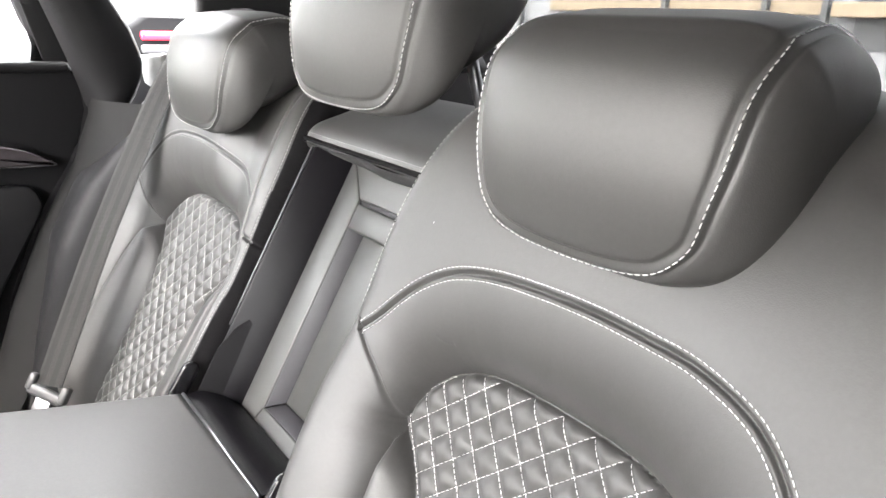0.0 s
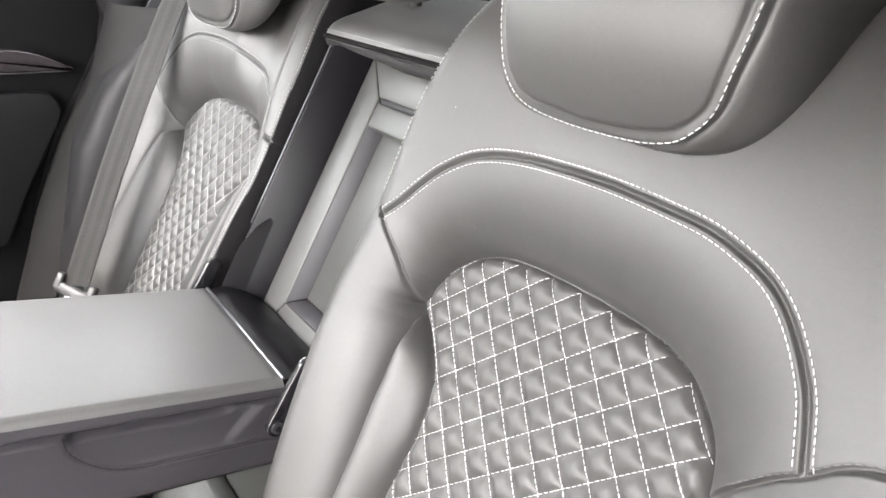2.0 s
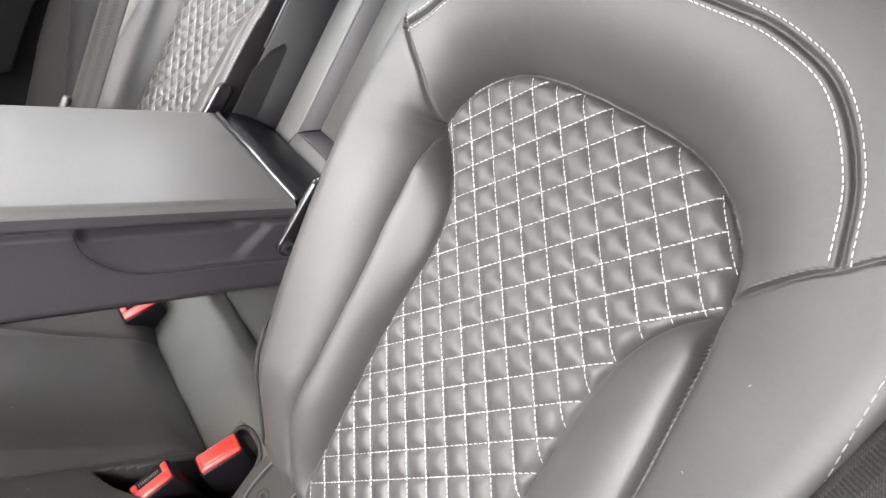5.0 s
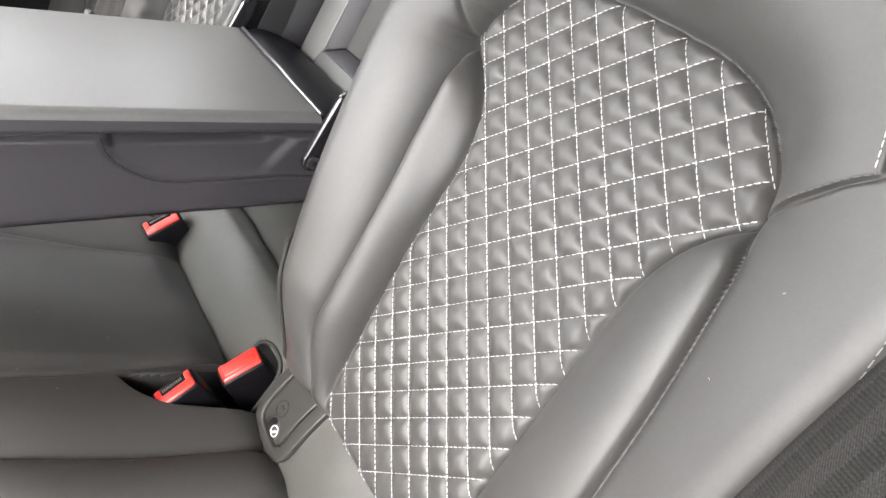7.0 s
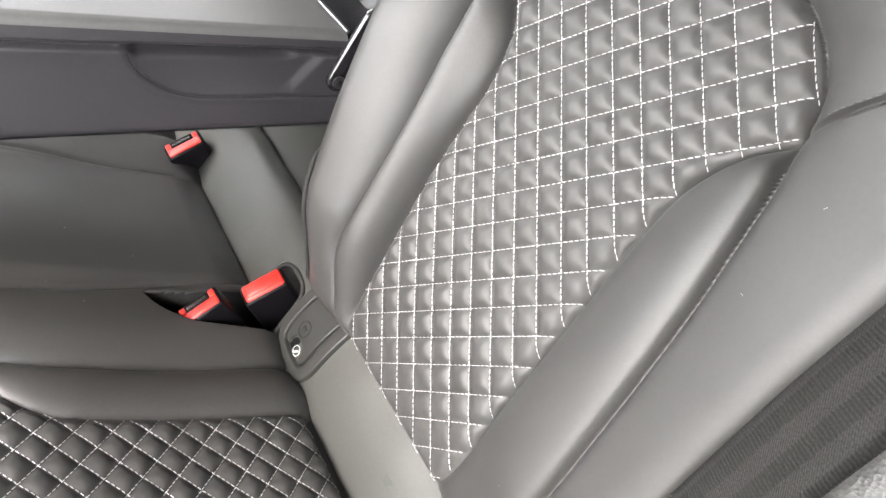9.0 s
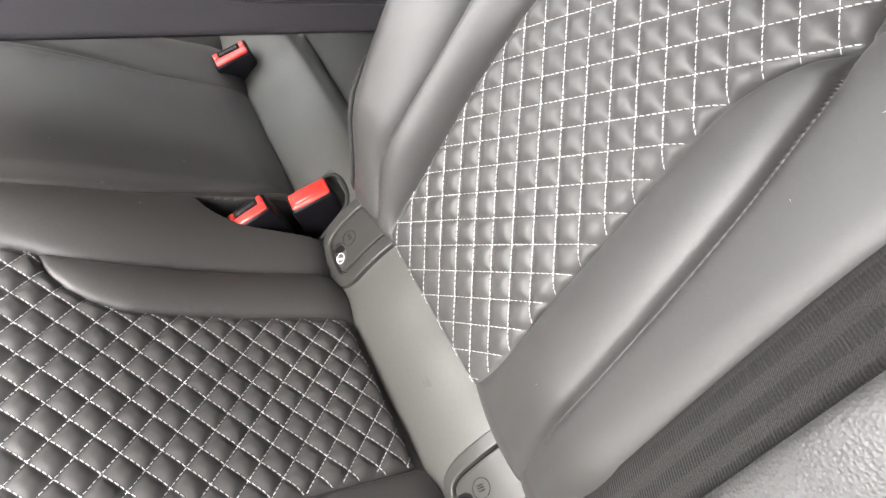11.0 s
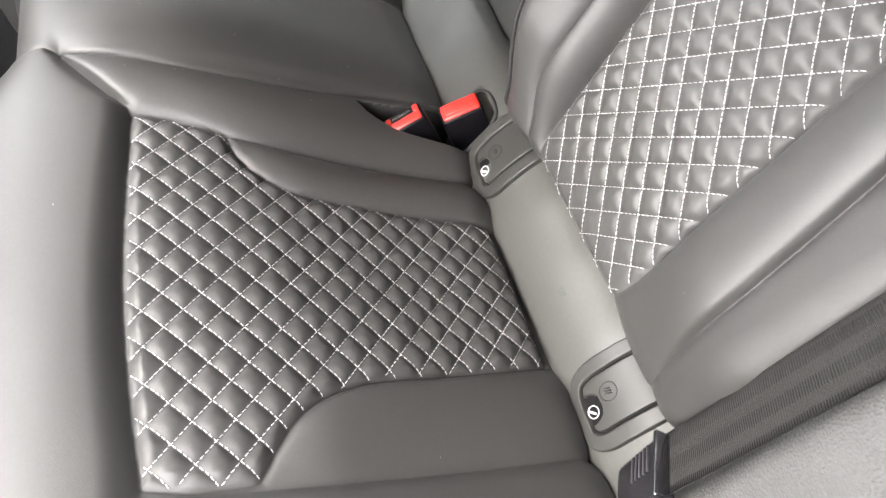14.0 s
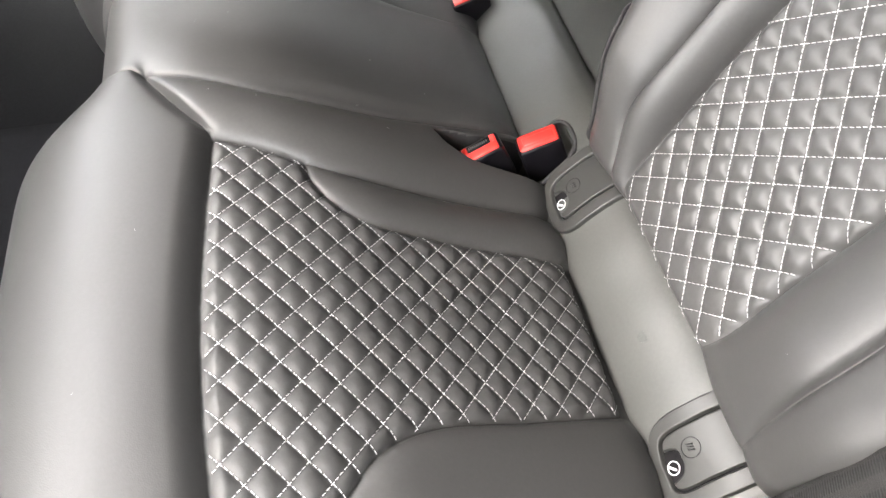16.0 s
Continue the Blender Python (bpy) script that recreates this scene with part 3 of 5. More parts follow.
def cushion_height(x, s, flip=False):
    dq = signed(x, s, CQUILT)
    dr = np.minimum(dist(x, s, RIDGE), dist(x, s, SPLIT))
    dseam = np.minimum(dist(x, s, WING_IN), np.minimum(dist(x, s, WING_OUT), dist(x, s, FRONT)))
    la, lb = lattice(x, s, CUSHION_QUILT)
    soft = np.minimum(1, np.maximum(-dq, 0) / 0.009)
    quilt = 0.001 + 0.0015 * soft + (0.2 + 0.8 * soft) * 0.0030 * puff(la, lb)
    out = np.maximum(dq, 0)
    edge = np.minimum(dist(x, s, WING_IN), dist(x, s, WING_OUT))
    f = out / (out + edge + 1e-6)
    wing = (x > np.interp(s, WING_IN[:, 1], WING_IN[:, 0])) & (x < np.interp(s, WING_OUT[:, 1], WING_OUT[:, 0])) & (s < np.interp(x, FRONT[:, 0], FRONT[:, 1]))
    roll = np.where(wing, 0.0095 * smooth01((out + edge) / 0.06) * (4 * f * (1 - f)) ** 0.8, 0.010 * (1 - np.exp(-np.minimum(out, dseam) / 0.012)))
    front = smooth01((s - np.interp(x, FRONT[:, 0], FRONT[:, 1])) / 0.02) * smooth01((x - 0.106) / 0.012)
    outer = 0.001 + roll + 0.006 * front - 0.004 * np.exp(-dr / 0.0016)
    mid = smooth01((0.140 - x) / 0.02) * (1 - smooth01((s - 0.40) / 0.06))
    outer = outer + mid * (0.004 - 0.004 * smooth01((0.10 - x) / 0.06))
    r, w = np.interp(s, RIDGE[:, 1], RIDGE[:, 0]), np.interp(s, WING_IN[:, 1], WING_IN[:, 0])
    f = np.clip((x - r) / (w - r), 0, 1)
    band = (f > 0) & (f < 1) & (s < np.interp(x, FRONT[:, 0], FRONT[:, 1]))
    bulge = 0.009 * (1 - f) + 0.0125 * np.sin(np.pi * f**1.2) ** 0.7 - 0.004 * np.exp(-dr / 0.0016) - 0.004 * np.exp(-dseam / 0.003)
    outer = np.where(band, bulge, outer)
    outer = outer - 0.030 * smooth01(-signed(x, s, HOLE) / 0.010) * (not flip)
    plain = (1 - smooth01((s - s_of_y(-0.020)) / 0.035)) * smooth01((0.137 - x) / 0.008)
    outer = outer * (1 - plain) + 0.009 * plain
    return np.where(dq < 0, quilt, outer) - 0.003 * np.exp(-np.abs(dq) / 0.0025), dq


C_OUT = 0.625


def cushion_point(x, s, flip=False):
    h, dq = cushion_height(x, s, flip)
    e = C_OUT - x
    k = np.clip(0.05 - e, 0, 0.0499)
    h = h - (0.05 - np.sqrt(0.05**2 - k * k)) * 1.3
    y, z = np.interp(s, CS, CP[:, 0]), np.interp(s, CS, CP[:, 1])
    ty, tz = np.interp(s, CS, CT[:, 0]), np.interp(s, CS, CT[:, 1])
    fwd, x0 = np.maximum(-0.352 - y, 0), 0.19 if flip else 0.104
    pull = 0.56 * np.exp(-(((np.maximum(x, x0) - x0) / 0.048) ** 2)) * fwd * fwd / (fwd + 0.012)
    P = np.stack([x, y + h * tz + pull, z - h * ty], -1)
    if flip:
        P[..., 0] = mirror(P[..., 0])
    return P, dq


def bench():
    th = thing("bench_cushion", "black leather rear bench cushion with white diamond-quilted seats", "car seat cushion")
    ns = 520
    s1 = np.linspace(CS[0], CS[-1], ns)
    for flip in (False, True):
        nu = 620 if not flip else 220
        u = np.linspace(0, 1, nu)
        x1 = XC + (C_OUT - XC) * u
        Xn, Sn = np.meshgrid(x1, s1)
        X, S = Xn.copy(), Sn.copy()
        for _ in range(4):
            fs = np.interp(X, FRONT[:, 0], FRONT[:, 1])
            S = np.where(Sn < 0.40, CS[0] + (Sn - CS[0]) * (fs - CS[0]) / (0.40 - CS[0]), fs + (Sn - 0.40) * (CS[-1] - fs) / (CS[-1] - 0.40))
            seam_x = np.where(S < RIDGE[-1, 1], np.interp(S, RIDGE[:, 1], RIDGE[:, 0]), np.interp(S, SPLIT[:, 1], SPLIT[:, 0]))
            wing_x = np.interp(S, WING_IN[:, 1], WING_IN[:, 0])
            X = np.where(Xn < 0.14, XC + (Xn - XC) * (seam_x - XC) / (0.14 - XC), np.where(Xn < 0.22, seam_x + (Xn - 0.14) * (wing_x - seam_x) / 0.08, wing_x + (Xn - 0.22) * (C_OUT - wing_x) / (C_OUT - 0.22)))
        P, dq = cushion_point(X, S, flip)
        lab = np.zeros(X.shape, int)
        fr = S > np.interp(X, FRONT[:, 0], FRONT[:, 1], left=9)
        wi = np.interp(S, WING_IN[:, 1], WING_IN[:, 0])
        ri = np.interp(S, RIDGE[:, 1], RIDGE[:, 0])
        wo = np.interp(S, WING_OUT[:, 1], WING_OUT[:, 0])
        lab[(X > ri) & (X <= wi)] = 1
        lab[(X > wi) & (X < 0.36)] = 2
        lab[(X >= 0.36) & (X < wo)] = 3
        lab[X >= wo] = 4
        lab[fr & (X > 0.112)] = 5
        lab[dq < 0] = 6
        lab[(X <= ri) & ~((S > RIDGE[-1, 1]) & (X > np.interp(S, SPLIT[:, 1], SPLIT[:, 0])))] = 0
        if not flip:
            lab[signed(X, S, HOLE) < -0.0008] = 7
        names = {0: ("centre_panel", ""), 1: ("inner_ridge", ""), 2: ("wing_panel", ""), 3: ("wing_panel", ""), 4: ("outer_panel", ""), 5: ("front_roll", ""),
                 6: ("quilted_insert", "diamond-quilted black leather insert with white stitching")}
        names[7] = ("buckle_well", "black fabric well round the buckles")
        made = sheet(P, lab, names, LEATHER, th, not flip)
        if not flip:
            made[7].data.materials[0] = RIBBED
            made[6].data.materials[0] = QUILTED
            FLIP_RUN[0] = True
            pt = lambda x, s: cushion_point(x, s, False)[0]
            runs = lattice_runs(pt, CQUILT, CUSHION_QUILT, (0.03, 0.42))
            stitches(runs, THREAD, th, "quilting_stitches", length=0.0032, gap=0.0011, thick=0.00029)
            FLIP_RUN[0] = False
    return th


bench()


def lint():
    """Pale fibres lying on the leather."""
    rng = random.Random(5)
    th = thing("lint", "scattered pale lint fibres lying on the black leather", "lint", kind="stuff")
    spots = [(0.032, -0.291), (0.050, -0.319), (0.153, -0.310), (0.155, -0.274), (0.100, -0.117), (0.057, -0.295), (0.064, -0.165), (0.140, -0.188), (0.241, -0.124), (0.168, -0.166), (0.09, -0.22), (0.30, -0.36), (0.42, -0.39), (0.52, -0.14)]
    for x, y in spots:
        a, ln = rng.uniform(0, 3.1), rng.uniform(0.0004, 0.0012)
        xs = np.array([x + ln * k * math.cos(a + 0.5 * k * k) for k in (-1, -0.4, 0.3, 1)])
        ys = s_of_y(np.array([y + ln * k * math.sin(a + 0.5 * k * k) for k in (-1, -0.4, 0.3, 1)]))
        part("fibre", tube([Vector(p) + Vector((0, 0, 0.0004)) for p in cushion_point(xs, ys)[0]], 0.00008, 5), THREAD, th)
    for x, v in ((0.496, 0.062), (0.527, 0.237), (0.529, 0.288), (0.215, 0.45)):
        a, ln = rng.uniform(0, 3.1), rng.uniform(0.0004, 0.0009)
        ks = np.array((-1, -0.3, 0.4, 1))
        P = back_point(x + ln * ks * math.cos(a), v + ln * ks * np.sin(a + 0.3 * ks))[0]
        part("fibre", tube([Vector(p) + Vector((0, -0.0004, 0.0002)) for p in P], 0.00007, 5), THREAD, th)


lint()

# ---- rear roll of the cushion ----
ROLL = spline([(-0.036, 0.420), (-0.028, 0.448), (-0.019, 0.469), (-0.010, 0.485), (0.002, 0.502), (0.014, 0.516), (0.028, 0.5290), (0.042, 0.538), (0.056, 0.542), (0.070, 0.537), (0.080, 0.518), (0.086, 0.48)], 160)
ROLL_S = np.r_[0, np.cumsum(np.linalg.norm(np.diff(ROLL, axis=0), axis=1))]
ROLL_S -= np.interp(-0.017, ROLL[:, 0], ROLL_S)
ROLL_T = np.gradient(ROLL, ROLL_S, axis=0)
ROLL_R = 0.053


def roll_yz(s, lift):
    """Places on the rear roll: metres round it from its front foot, and the height above its skin."""
    y, z = np.interp(s, ROLL_S, ROLL[:, 0]), np.interp(s, ROLL_S, ROLL[:, 1])
    ty, tz = np.interp(s, ROLL_S, ROLL_T[:, 0]), np.interp(s, ROLL_S, ROLL_T[:, 1])
    return y - tz * lift, z + ty * lift


def roll_point(x, a, lift):
    y, z = roll_yz(0.0125 + (a - 43) * ROLL_R * math.pi / 180, lift)
    return Vector((x, float(y), float(z)))


def rear_roll():
    th = thing("rear_roll", "padded grey-black vinyl roll between cushion and backrest", "seat trim")
    xs = np.linspace(-0.52, 0.60, 400)
    secs = []
    for x in xs:
        cut = math.exp(-(((x - 0.168) / 0.0255) ** 8))
        y, z = roll_yz(ROLL_S, -0.040 * cut * smooth01((0.068 - ROLL_S) / 0.014) + 0.0008 * math.sin(x * 31) * math.sin(x * 57 + 1))
        secs.append(np.stack([0 * y + x, y, z], 1))
    for a, b in ((0, 234), (234, 262), (262, 399)):
        part("padding", loft([list(map(tuple, r)) for r in secs[a : b + 1]], closed=False, caps=False), VINYL, th)
    lip = [roll_point(x, 43 + (q - 0.0125) / ROLL_R * 180 / math.pi, 0.0008) for x, q in spline([(0.1955, -0.004), (0.1955, 0.030), (0.194, 0.055), (0.186, 0.067), (0.168, 0.071), (0.152, 0.068), (0.143, 0.058), (0.141, 0.03)], 50)]
    part("well_lip", tube(lip, 0.0022, 8), RIBBED, th, "dark woven edge round the buckle cut-out")
    spot = [roll_point(0.3968 + (0.0048 + 0.0009 * math.sin(3 * q)) * math.cos(q), 83 + (5.0 + 0.9 * math.cos(2 * q)) * math.sin(q), 0.0005) for q in np.linspace(0, 2 * math.pi, 24, endpoint=False)]
    part("worn_spot", slab(spot, 0.0006, 0.0), SCUFF, th, "small dark scuff on the vinyl", smooth=False)
    return th


rear_roll()

# ---- head restraints ----
HR_SIDE = [(0.123, 0.088), (0.131, 0.123), (0.084, 0.1434), (0.0413, 0.141), (0.0287, 0.1343), (0.0071, 0.1119), (-0.0021, 0.0627), (0.0026, 0.0153), (0.0171, 0.0054), (0.0359, 0.0278), (0.0583, 0.0372), (0.0976, 0.0596), (0.123, 0.088)]
# the front panel's seam on one half: fraction of the half width, way round the side profile
HR_SEAM = [(0.0, 0.288), (0.30, 0.2865), (0.52, 0.2825), (0.64, 0.2755), (0.735, 0.2635), (0.785, 0.2425), (0.822, 0.220), (0.845, 0.190), (0.862, 0.166), (0.858, 0.142), (0.838, 0.1135), (0.822, 0.090), (0.815, 0.066), (0.805, 0.042), (0.79, 0.012)]


def head_restraint(cx, y0, z0, w, hscale, label, nu=180, na=280):
    th = thing("head_restraint", label, "head restraint", "rear head restraints")
    prof = spline(HR_SIDE, na)
    way = np.r_[0, np.cumsum(np.linalg.norm(np.diff(prof, axis=0), axis=1))]
    prof = prof * (1, hscale)
    cen = prof.mean(0)
    half = spline(HR_SEAM, 160) * (w, 1)
    seam = np.vstack([half[::-1] * (-1, 1), half[1:]])
    ring = np.vstack([seam, seam[:1]])

    def point(x, a):
        u = np.clip(np.abs(x) / w, 0, 1)
        f = np.maximum(1 - u**5.0, 0) ** (1 / 2.976)
        py, pz = np.interp(a, way, prof[:, 0]), np.interp(a, way, prof[:, 1])
        d = dist(x, a, seam) * np.where(inside(x, a, ring), 1, -1)
        # a rolled lip inside the seam, with a crease on either side of it
        g = 0.0011 * np.exp(-(((d - 0.0030) / 0.0019) ** 2)) - 0.0016 * np.exp(-(((d - 0.0072) / 0.0019) ** 2)) - 0.0015 * np.exp(-(((d + 0.0004) / 0.0011) ** 2)) + 0.0007 * np.exp(-(((d + 0.006) / 0.004) ** 2))
        dy, dz = py - cen[0], pz - cen[1]
        r = np.sqrt(dy * dy + dz * dz)
        k = f * (1 + g / r)
        crown = 0.012 * (1 - u**2) * np.clip(-dy / 0.03, 0, 1)
        return np.stack([cx + x + 0 * a, y0 + cen[0] + dy * k - crown, z0 + cen[1] + dz * k], -1)

    t = np.linspace(-1, 1, nu)
    x1 = w * np.sign(t) * (1 - (1 - np.abs(t)) ** 1.6)
    A, X = np.meshgrid(way, x1, indexing="ij")
    lab = np.where(inside(X, A, ring), 1, 0)
    sheet(point(X, A), lab, {0: ("cover", ""), 1: ("front_panel", "")}, LEATHER, th, True)
    FLIP_RUN[0] = True
    o = spline(offset(seam, -0.0030), 700)
    stitches([curve_run(point, o[:, 0], o[:, 1])], THREAD, th, "seam_stitches", length=0.0036, gap=0.0013, thick=0.00036)
    FLIP_RUN[0] = False
    for sx in (-0.075, 0.075):
        base = Vector((cx + sx, y0 + 0.100, z0 + 0.004))
        part("post", tube([base + Vector((0, 0.020, -0.06)), base, base + Vector((0, -0.03, 0.09))], 0.006), STEEL, th)
        part("guide", tube([base + Vector((0, 0.014, -0.036)), base + Vector((0, 0.010, -0.022)), base + Vector((0, 0.009, -0.018))], 0.016, 16), PLASTIC, th)
    return th


head_restraint(0.350, 0.2002, 1.0086, 0.1127, 1.0, "black leather head restraint with white stitched front panel")
head_restraint(0.0514, 0.2147, 1.0587, 0.1300, 1.13, "raised black leather centre head restraint with white stitching")
head_restraint(-0.272, 0.1858, 1.0004, 0.1240, 0.99, "black leather head restraint above the quilted seat")


def bk(x, v, h):
    p = FOOT + LEAN_V * v + LEAN_N * h
    return Vector((x, p[1], p[2]))


# ---- centre of the backrest: pad, recess, hatch ----
def centre_backrest():
    th = thing("centre_seat", "centre rear seat back with open armrest recess and grey hatch", "car seat")
    # upper pad
    prof = spline([(0.262, 1.004), (0.252, 1.007), (0.247, 1.016), (0.258, 1.030), (0.29, 1.040), (0.335, 1.052), (0.38, 1.056), (0.42, 1.045)], 40)
    secs = []
    for x in np.linspace(-0.105, 0.175, 30):
        e = min(x + 0.105, 0.175 - x)
        d = 0.012 * math.exp(-e / 0.008)
        secs.append([(x, y + d * 0.6, z - d) for y, z in prof])
    part("pad", loft(secs, closed=False, caps=False), LEATHER, th)
    xs = np.linspace(-0.092, 0.162, 300)
    stitches([(np.stack([xs, 0 * xs + 0.2480, 0 * xs + 1.0205], 1), np.tile([0, -0.8, 0.6], (300, 1)))], THREAD_GREY, th, "seam_stitch", thick=0.0002)
    part("zip_piping", tube([(x, 0.2475, 1.0135) for x in np.linspace(-0.094, 0.164, 30)], 0.0028, 8), FABRIC, th)
    under = spline([(0.2480, 1.010), (0.251, 1.003), (0.262, 0.996), (0.30, 0.992)], 12)
    secs = [[(x, y - 0.0025 + 0.0012 * math.sin(x * 70), 1.010 + (z - 1.010) * (0.25 + 0.75 * float(smooth01((x + 0.10) / 0.14))) + 0.0010 * math.sin(x * 45 + 1)) for y, z in under] for x in np.linspace(-0.094, 0.164, 30)]
    part("underside", loft(secs, closed=False, caps=False), RIBBED, th, "black woven fabric underside")
    # walls of the recess
    for s, x0, x1 in ((1, -0.096, -0.068), (-1, mirror(-0.096), mirror(-0.068))):
        wall = part("recess_wall", slab([bk(x0, 0.10, 0.006), bk(x0, 0.500, 0.004), bk(x1, 0.500, -0.036), bk(x1, 0.10, -0.036)][::s], 0.006, 0.0025), PLASTIC, th)
        # pale bead added as the highlight on the black wall's bevel
        part("edge_highlight", tube([bk(x0, v, 0.0068) for v in np.linspace(0.262, 0.498, 8)], 0.0016, 8), PALE, th, "pale bead drawn as the highlight on the recess wall edge")
        low = [(x0, 0.10, 0.009), (x0, 0.235, 0.009), (x0 + 0.004 * s, 0.262, 0.002)] + [(x0 + (x1 - 0.007 * s - x0) * f, 0.258 + 0.055 * f**0.8, 0.002 - 0.036 * f) for f in (0.25, 0.5, 0.75, 1.0)] + [(x1 - 0.007 * s, 0.10, -0.034)]
        part("lower_cover", slab([bk(*p) + Vector((0.0035 * s, -0.002, 0)) for p in low][::s], 0.004, 0.0012), PLASTIC_DEEP, th)
    # hatch: frame of four bars, sunk field, inner board and handle
    zf = lambda v: -0.030
    l, r, lo, hi = -0.066, mirror(-0.066), 0.10, 0.490
    il, ir, ilo, ihi = -0.022, mirror(-0.022), 0.204, 0.447
    bars = (("frame_bar", [(l, lo), (l, hi), (il, ihi), (il, ilo)]), ("frame_bar", [(l, hi), (r, hi), (ir, ihi), (il, ihi)]),
            ("frame_bar", [(r, hi), (r, lo), (ir, ilo), (ir, ihi)]), ("frame_bar", [(r, lo), (l, lo), (il, ilo), (ir, ilo)]))
    for name, c in bars:
        part(name, slab([bk(x, v, zf(v)) for x, v in c][::-1], 0.010, 0.0022, 3), HATCH, th)
    # sunk tray: four slanting walls and a floor
    o = [(il, ilo), (ir, ilo), (ir, ihi), (il, ihi)]
    q = [(il + 0.014, ilo + 0.014), (ir - 0.014, ilo + 0.014), (ir - 0.014, ihi - 0.030), (il + 0.014, ihi - 0.030)]
    for i in range(4):
        j = (i + 1) % 4
        part("tray_wall", slab([bk(*o[i], -0.0315), bk(*o[j], -0.0315), bk(*q[j], -0.046), bk(*q[i], -0.046)], 0.006, 0.0014), PLASTIC_SOFT, th)
    part("tray_floor", slab([bk(*p, -0.0445) for p in q], 0.006, 0.0012), HATCH, th)
    part("handle", slab([bk(x, v, zf(v) + 0.001) for x, v in ((il + 0.002, ihi - 0.033), (ir - 0.002, ihi - 0.033), (ir - 0.002, ihi - 0.004), (il + 0.002, ihi - 0.004))], 0.009, 0.003, 3), HATCH, th, "satin grey pull handle")
    part("hatch_back", slab([bk(x, v, -0.075) for x, v in ((-0.11, -0.10), (0.19, -0.10), (0.19, 0.53), (-0.11, 0.53))], 0.01, 0.0), FABRIC, th)
    # soft flap at the foot of the recess
    secs = []
    for x in np.linspace(-0.095, 0.185, 24):
        secs.append([(x, y, z) for y, z in ((0.060, 0.470), (0.072, 0.520), (0.084, 0.56), (0.098, 0.60), (0.118, 0.64), (0.150, 0.66))])
    part("foot_panel", loft(secs, closed=False, caps=False), VINYL, th)
    return th


centre_backrest()

# ---- armrest ----
ARM_XL, ARM_XR = -0.090, 0.126


def armrest():
    th = thing("armrest", "fold-down black leather centre armrest with stitched side pocket", "armrest")
    ny = 170
    ys = np.linspace(-0.36, 0.0892, ny)
    zb = lambda y: 0.663 + (0.07 - y) * 0.150
    zt = lambda y: 0.752 + (0.082 - y) * 0.184
    seam = lambda y: 0.735 + (0.075 - y) * 0.170
    pocket = spline([(-0.087, 0.762), (-0.084, 0.747), (-0.074, 0.733), (-0.058, 0.720), (-0.038, 0.7125), (-0.015, 0.708), (0.042, 0.699), (0.085, 0.692)], 60)
    # outline round the section, as side and height fractions
    ring = []
    n_side, n_top = 90, 60
    for k in range(n_side):
        ring.append(("R", k / (n_side - 1)))
    for k in range(1, n_top):
        ring.append(("T", k / n_top))
    for k in range(n_side):
        ring.append(("L", 1 - k / (n_side - 1)))
    for k in range(1, n_top):
        ring.append(("B", k / n_top))
    rad = 0.007
    P = np.zeros((ny, len(ring) + 1, 3))
    lab = np.zeros((ny, len(ring) + 1), int)
    Y = ys
    for j, (s, f) in enumerate(ring + ring[:1]):
        lo, hi, sm = zb(Y), zt(Y), seam(Y)
        if s in "RL":
            z = lo + (hi - lo) * f
            x = np.full(ny, ARM_XR if s == "R" else ARM_XL)
            out = 1 if s == "R" else -1
            k = np.maximum(np.clip(rad - (hi - z), 0, rad * 0.999), np.clip(rad * 1.4 - (z - lo), 0, rad * 1.4 * 0.999) / 1.4)
            x = x - out * (rad - np.sqrt(rad**2 - k**2))
            x = x - out * 0.0060 * np.exp(-(((z - sm) / 0.0024) ** 2)) + out * 0.0015 * np.exp(-(((z - sm) / 0.012) ** 2))
            d = dist(Y, z, pocket)
            inp = (z < sm) & (z > np.interp(Y, pocket[:, 0], pocket[:, 1], left=9)) & (Y > -0.087)
            x = x + out * (0.0022 * np.exp(-((d / 0.003) ** 2)) - np.where(inp, 0.0042 * (1 - np.exp(-d / 0.010)) * smooth01((0.0521 + (z - 0.7209) * 1.08 - Y) / 0.017 + 0.5), 0) - 0.0034 * np.exp(-(((d) / 0.0018) ** 2)))
            x = x - out * 0.0065 * np.exp(-(((z - sm + 0.0035) / 0.0035) ** 2)) * smooth01((Y + 0.086) / 0.008) * smooth01((0.050 - Y) / 0.02)
            # the lit tone stops just under the top edge, above the lid seam
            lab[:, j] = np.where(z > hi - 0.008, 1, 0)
        elif s == "T":
            x = ARM_XR + (ARM_XL - ARM_XR) * f
            e = np.minimum(f, 1 - f) * (ARM_XR - ARM_XL)
            z = hi + 0.002 * (1 - (2 * f - 1) ** 2)
            x = np.full(ny, x) + (-1 if f < 0.5 else 1) * rad * max(0, 1 - e / 0.014) ** 2 * 0.9
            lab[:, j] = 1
        else:
            x = np.full(ny, ARM_XL + (ARM_XR - ARM_XL) * f)
            z = lo.copy()
        z = z - 0.002 * smooth01((Y - 0.084) / 0.006) * (s == "T")
        P[:, j] = np.stack([x, Y, z], 1)
    made = sheet(P, lab, {0: ("body", ""), 1: ("lid", "")}, ARM_LIT, th, False)
    # shade on the sides comes from this darker, purplish colour
    made[0].data.materials[0] = ARM_SHADED
    for y in (-0.36, 0.0892):
        part("end_panel", slab([Vector(p) for p in ((ARM_XL + 0.004, y, zb(y) + 0.004), (ARM_XR - 0.004, y, zb(y) + 0.004), (ARM_XR - 0.004, y, zt(y) - 0.006), (ARM_XL + 0.004, y, zt(y) - 0.006))][:: 1 if y < 0 else -1], 0.004, 0.0), VINYL, th)
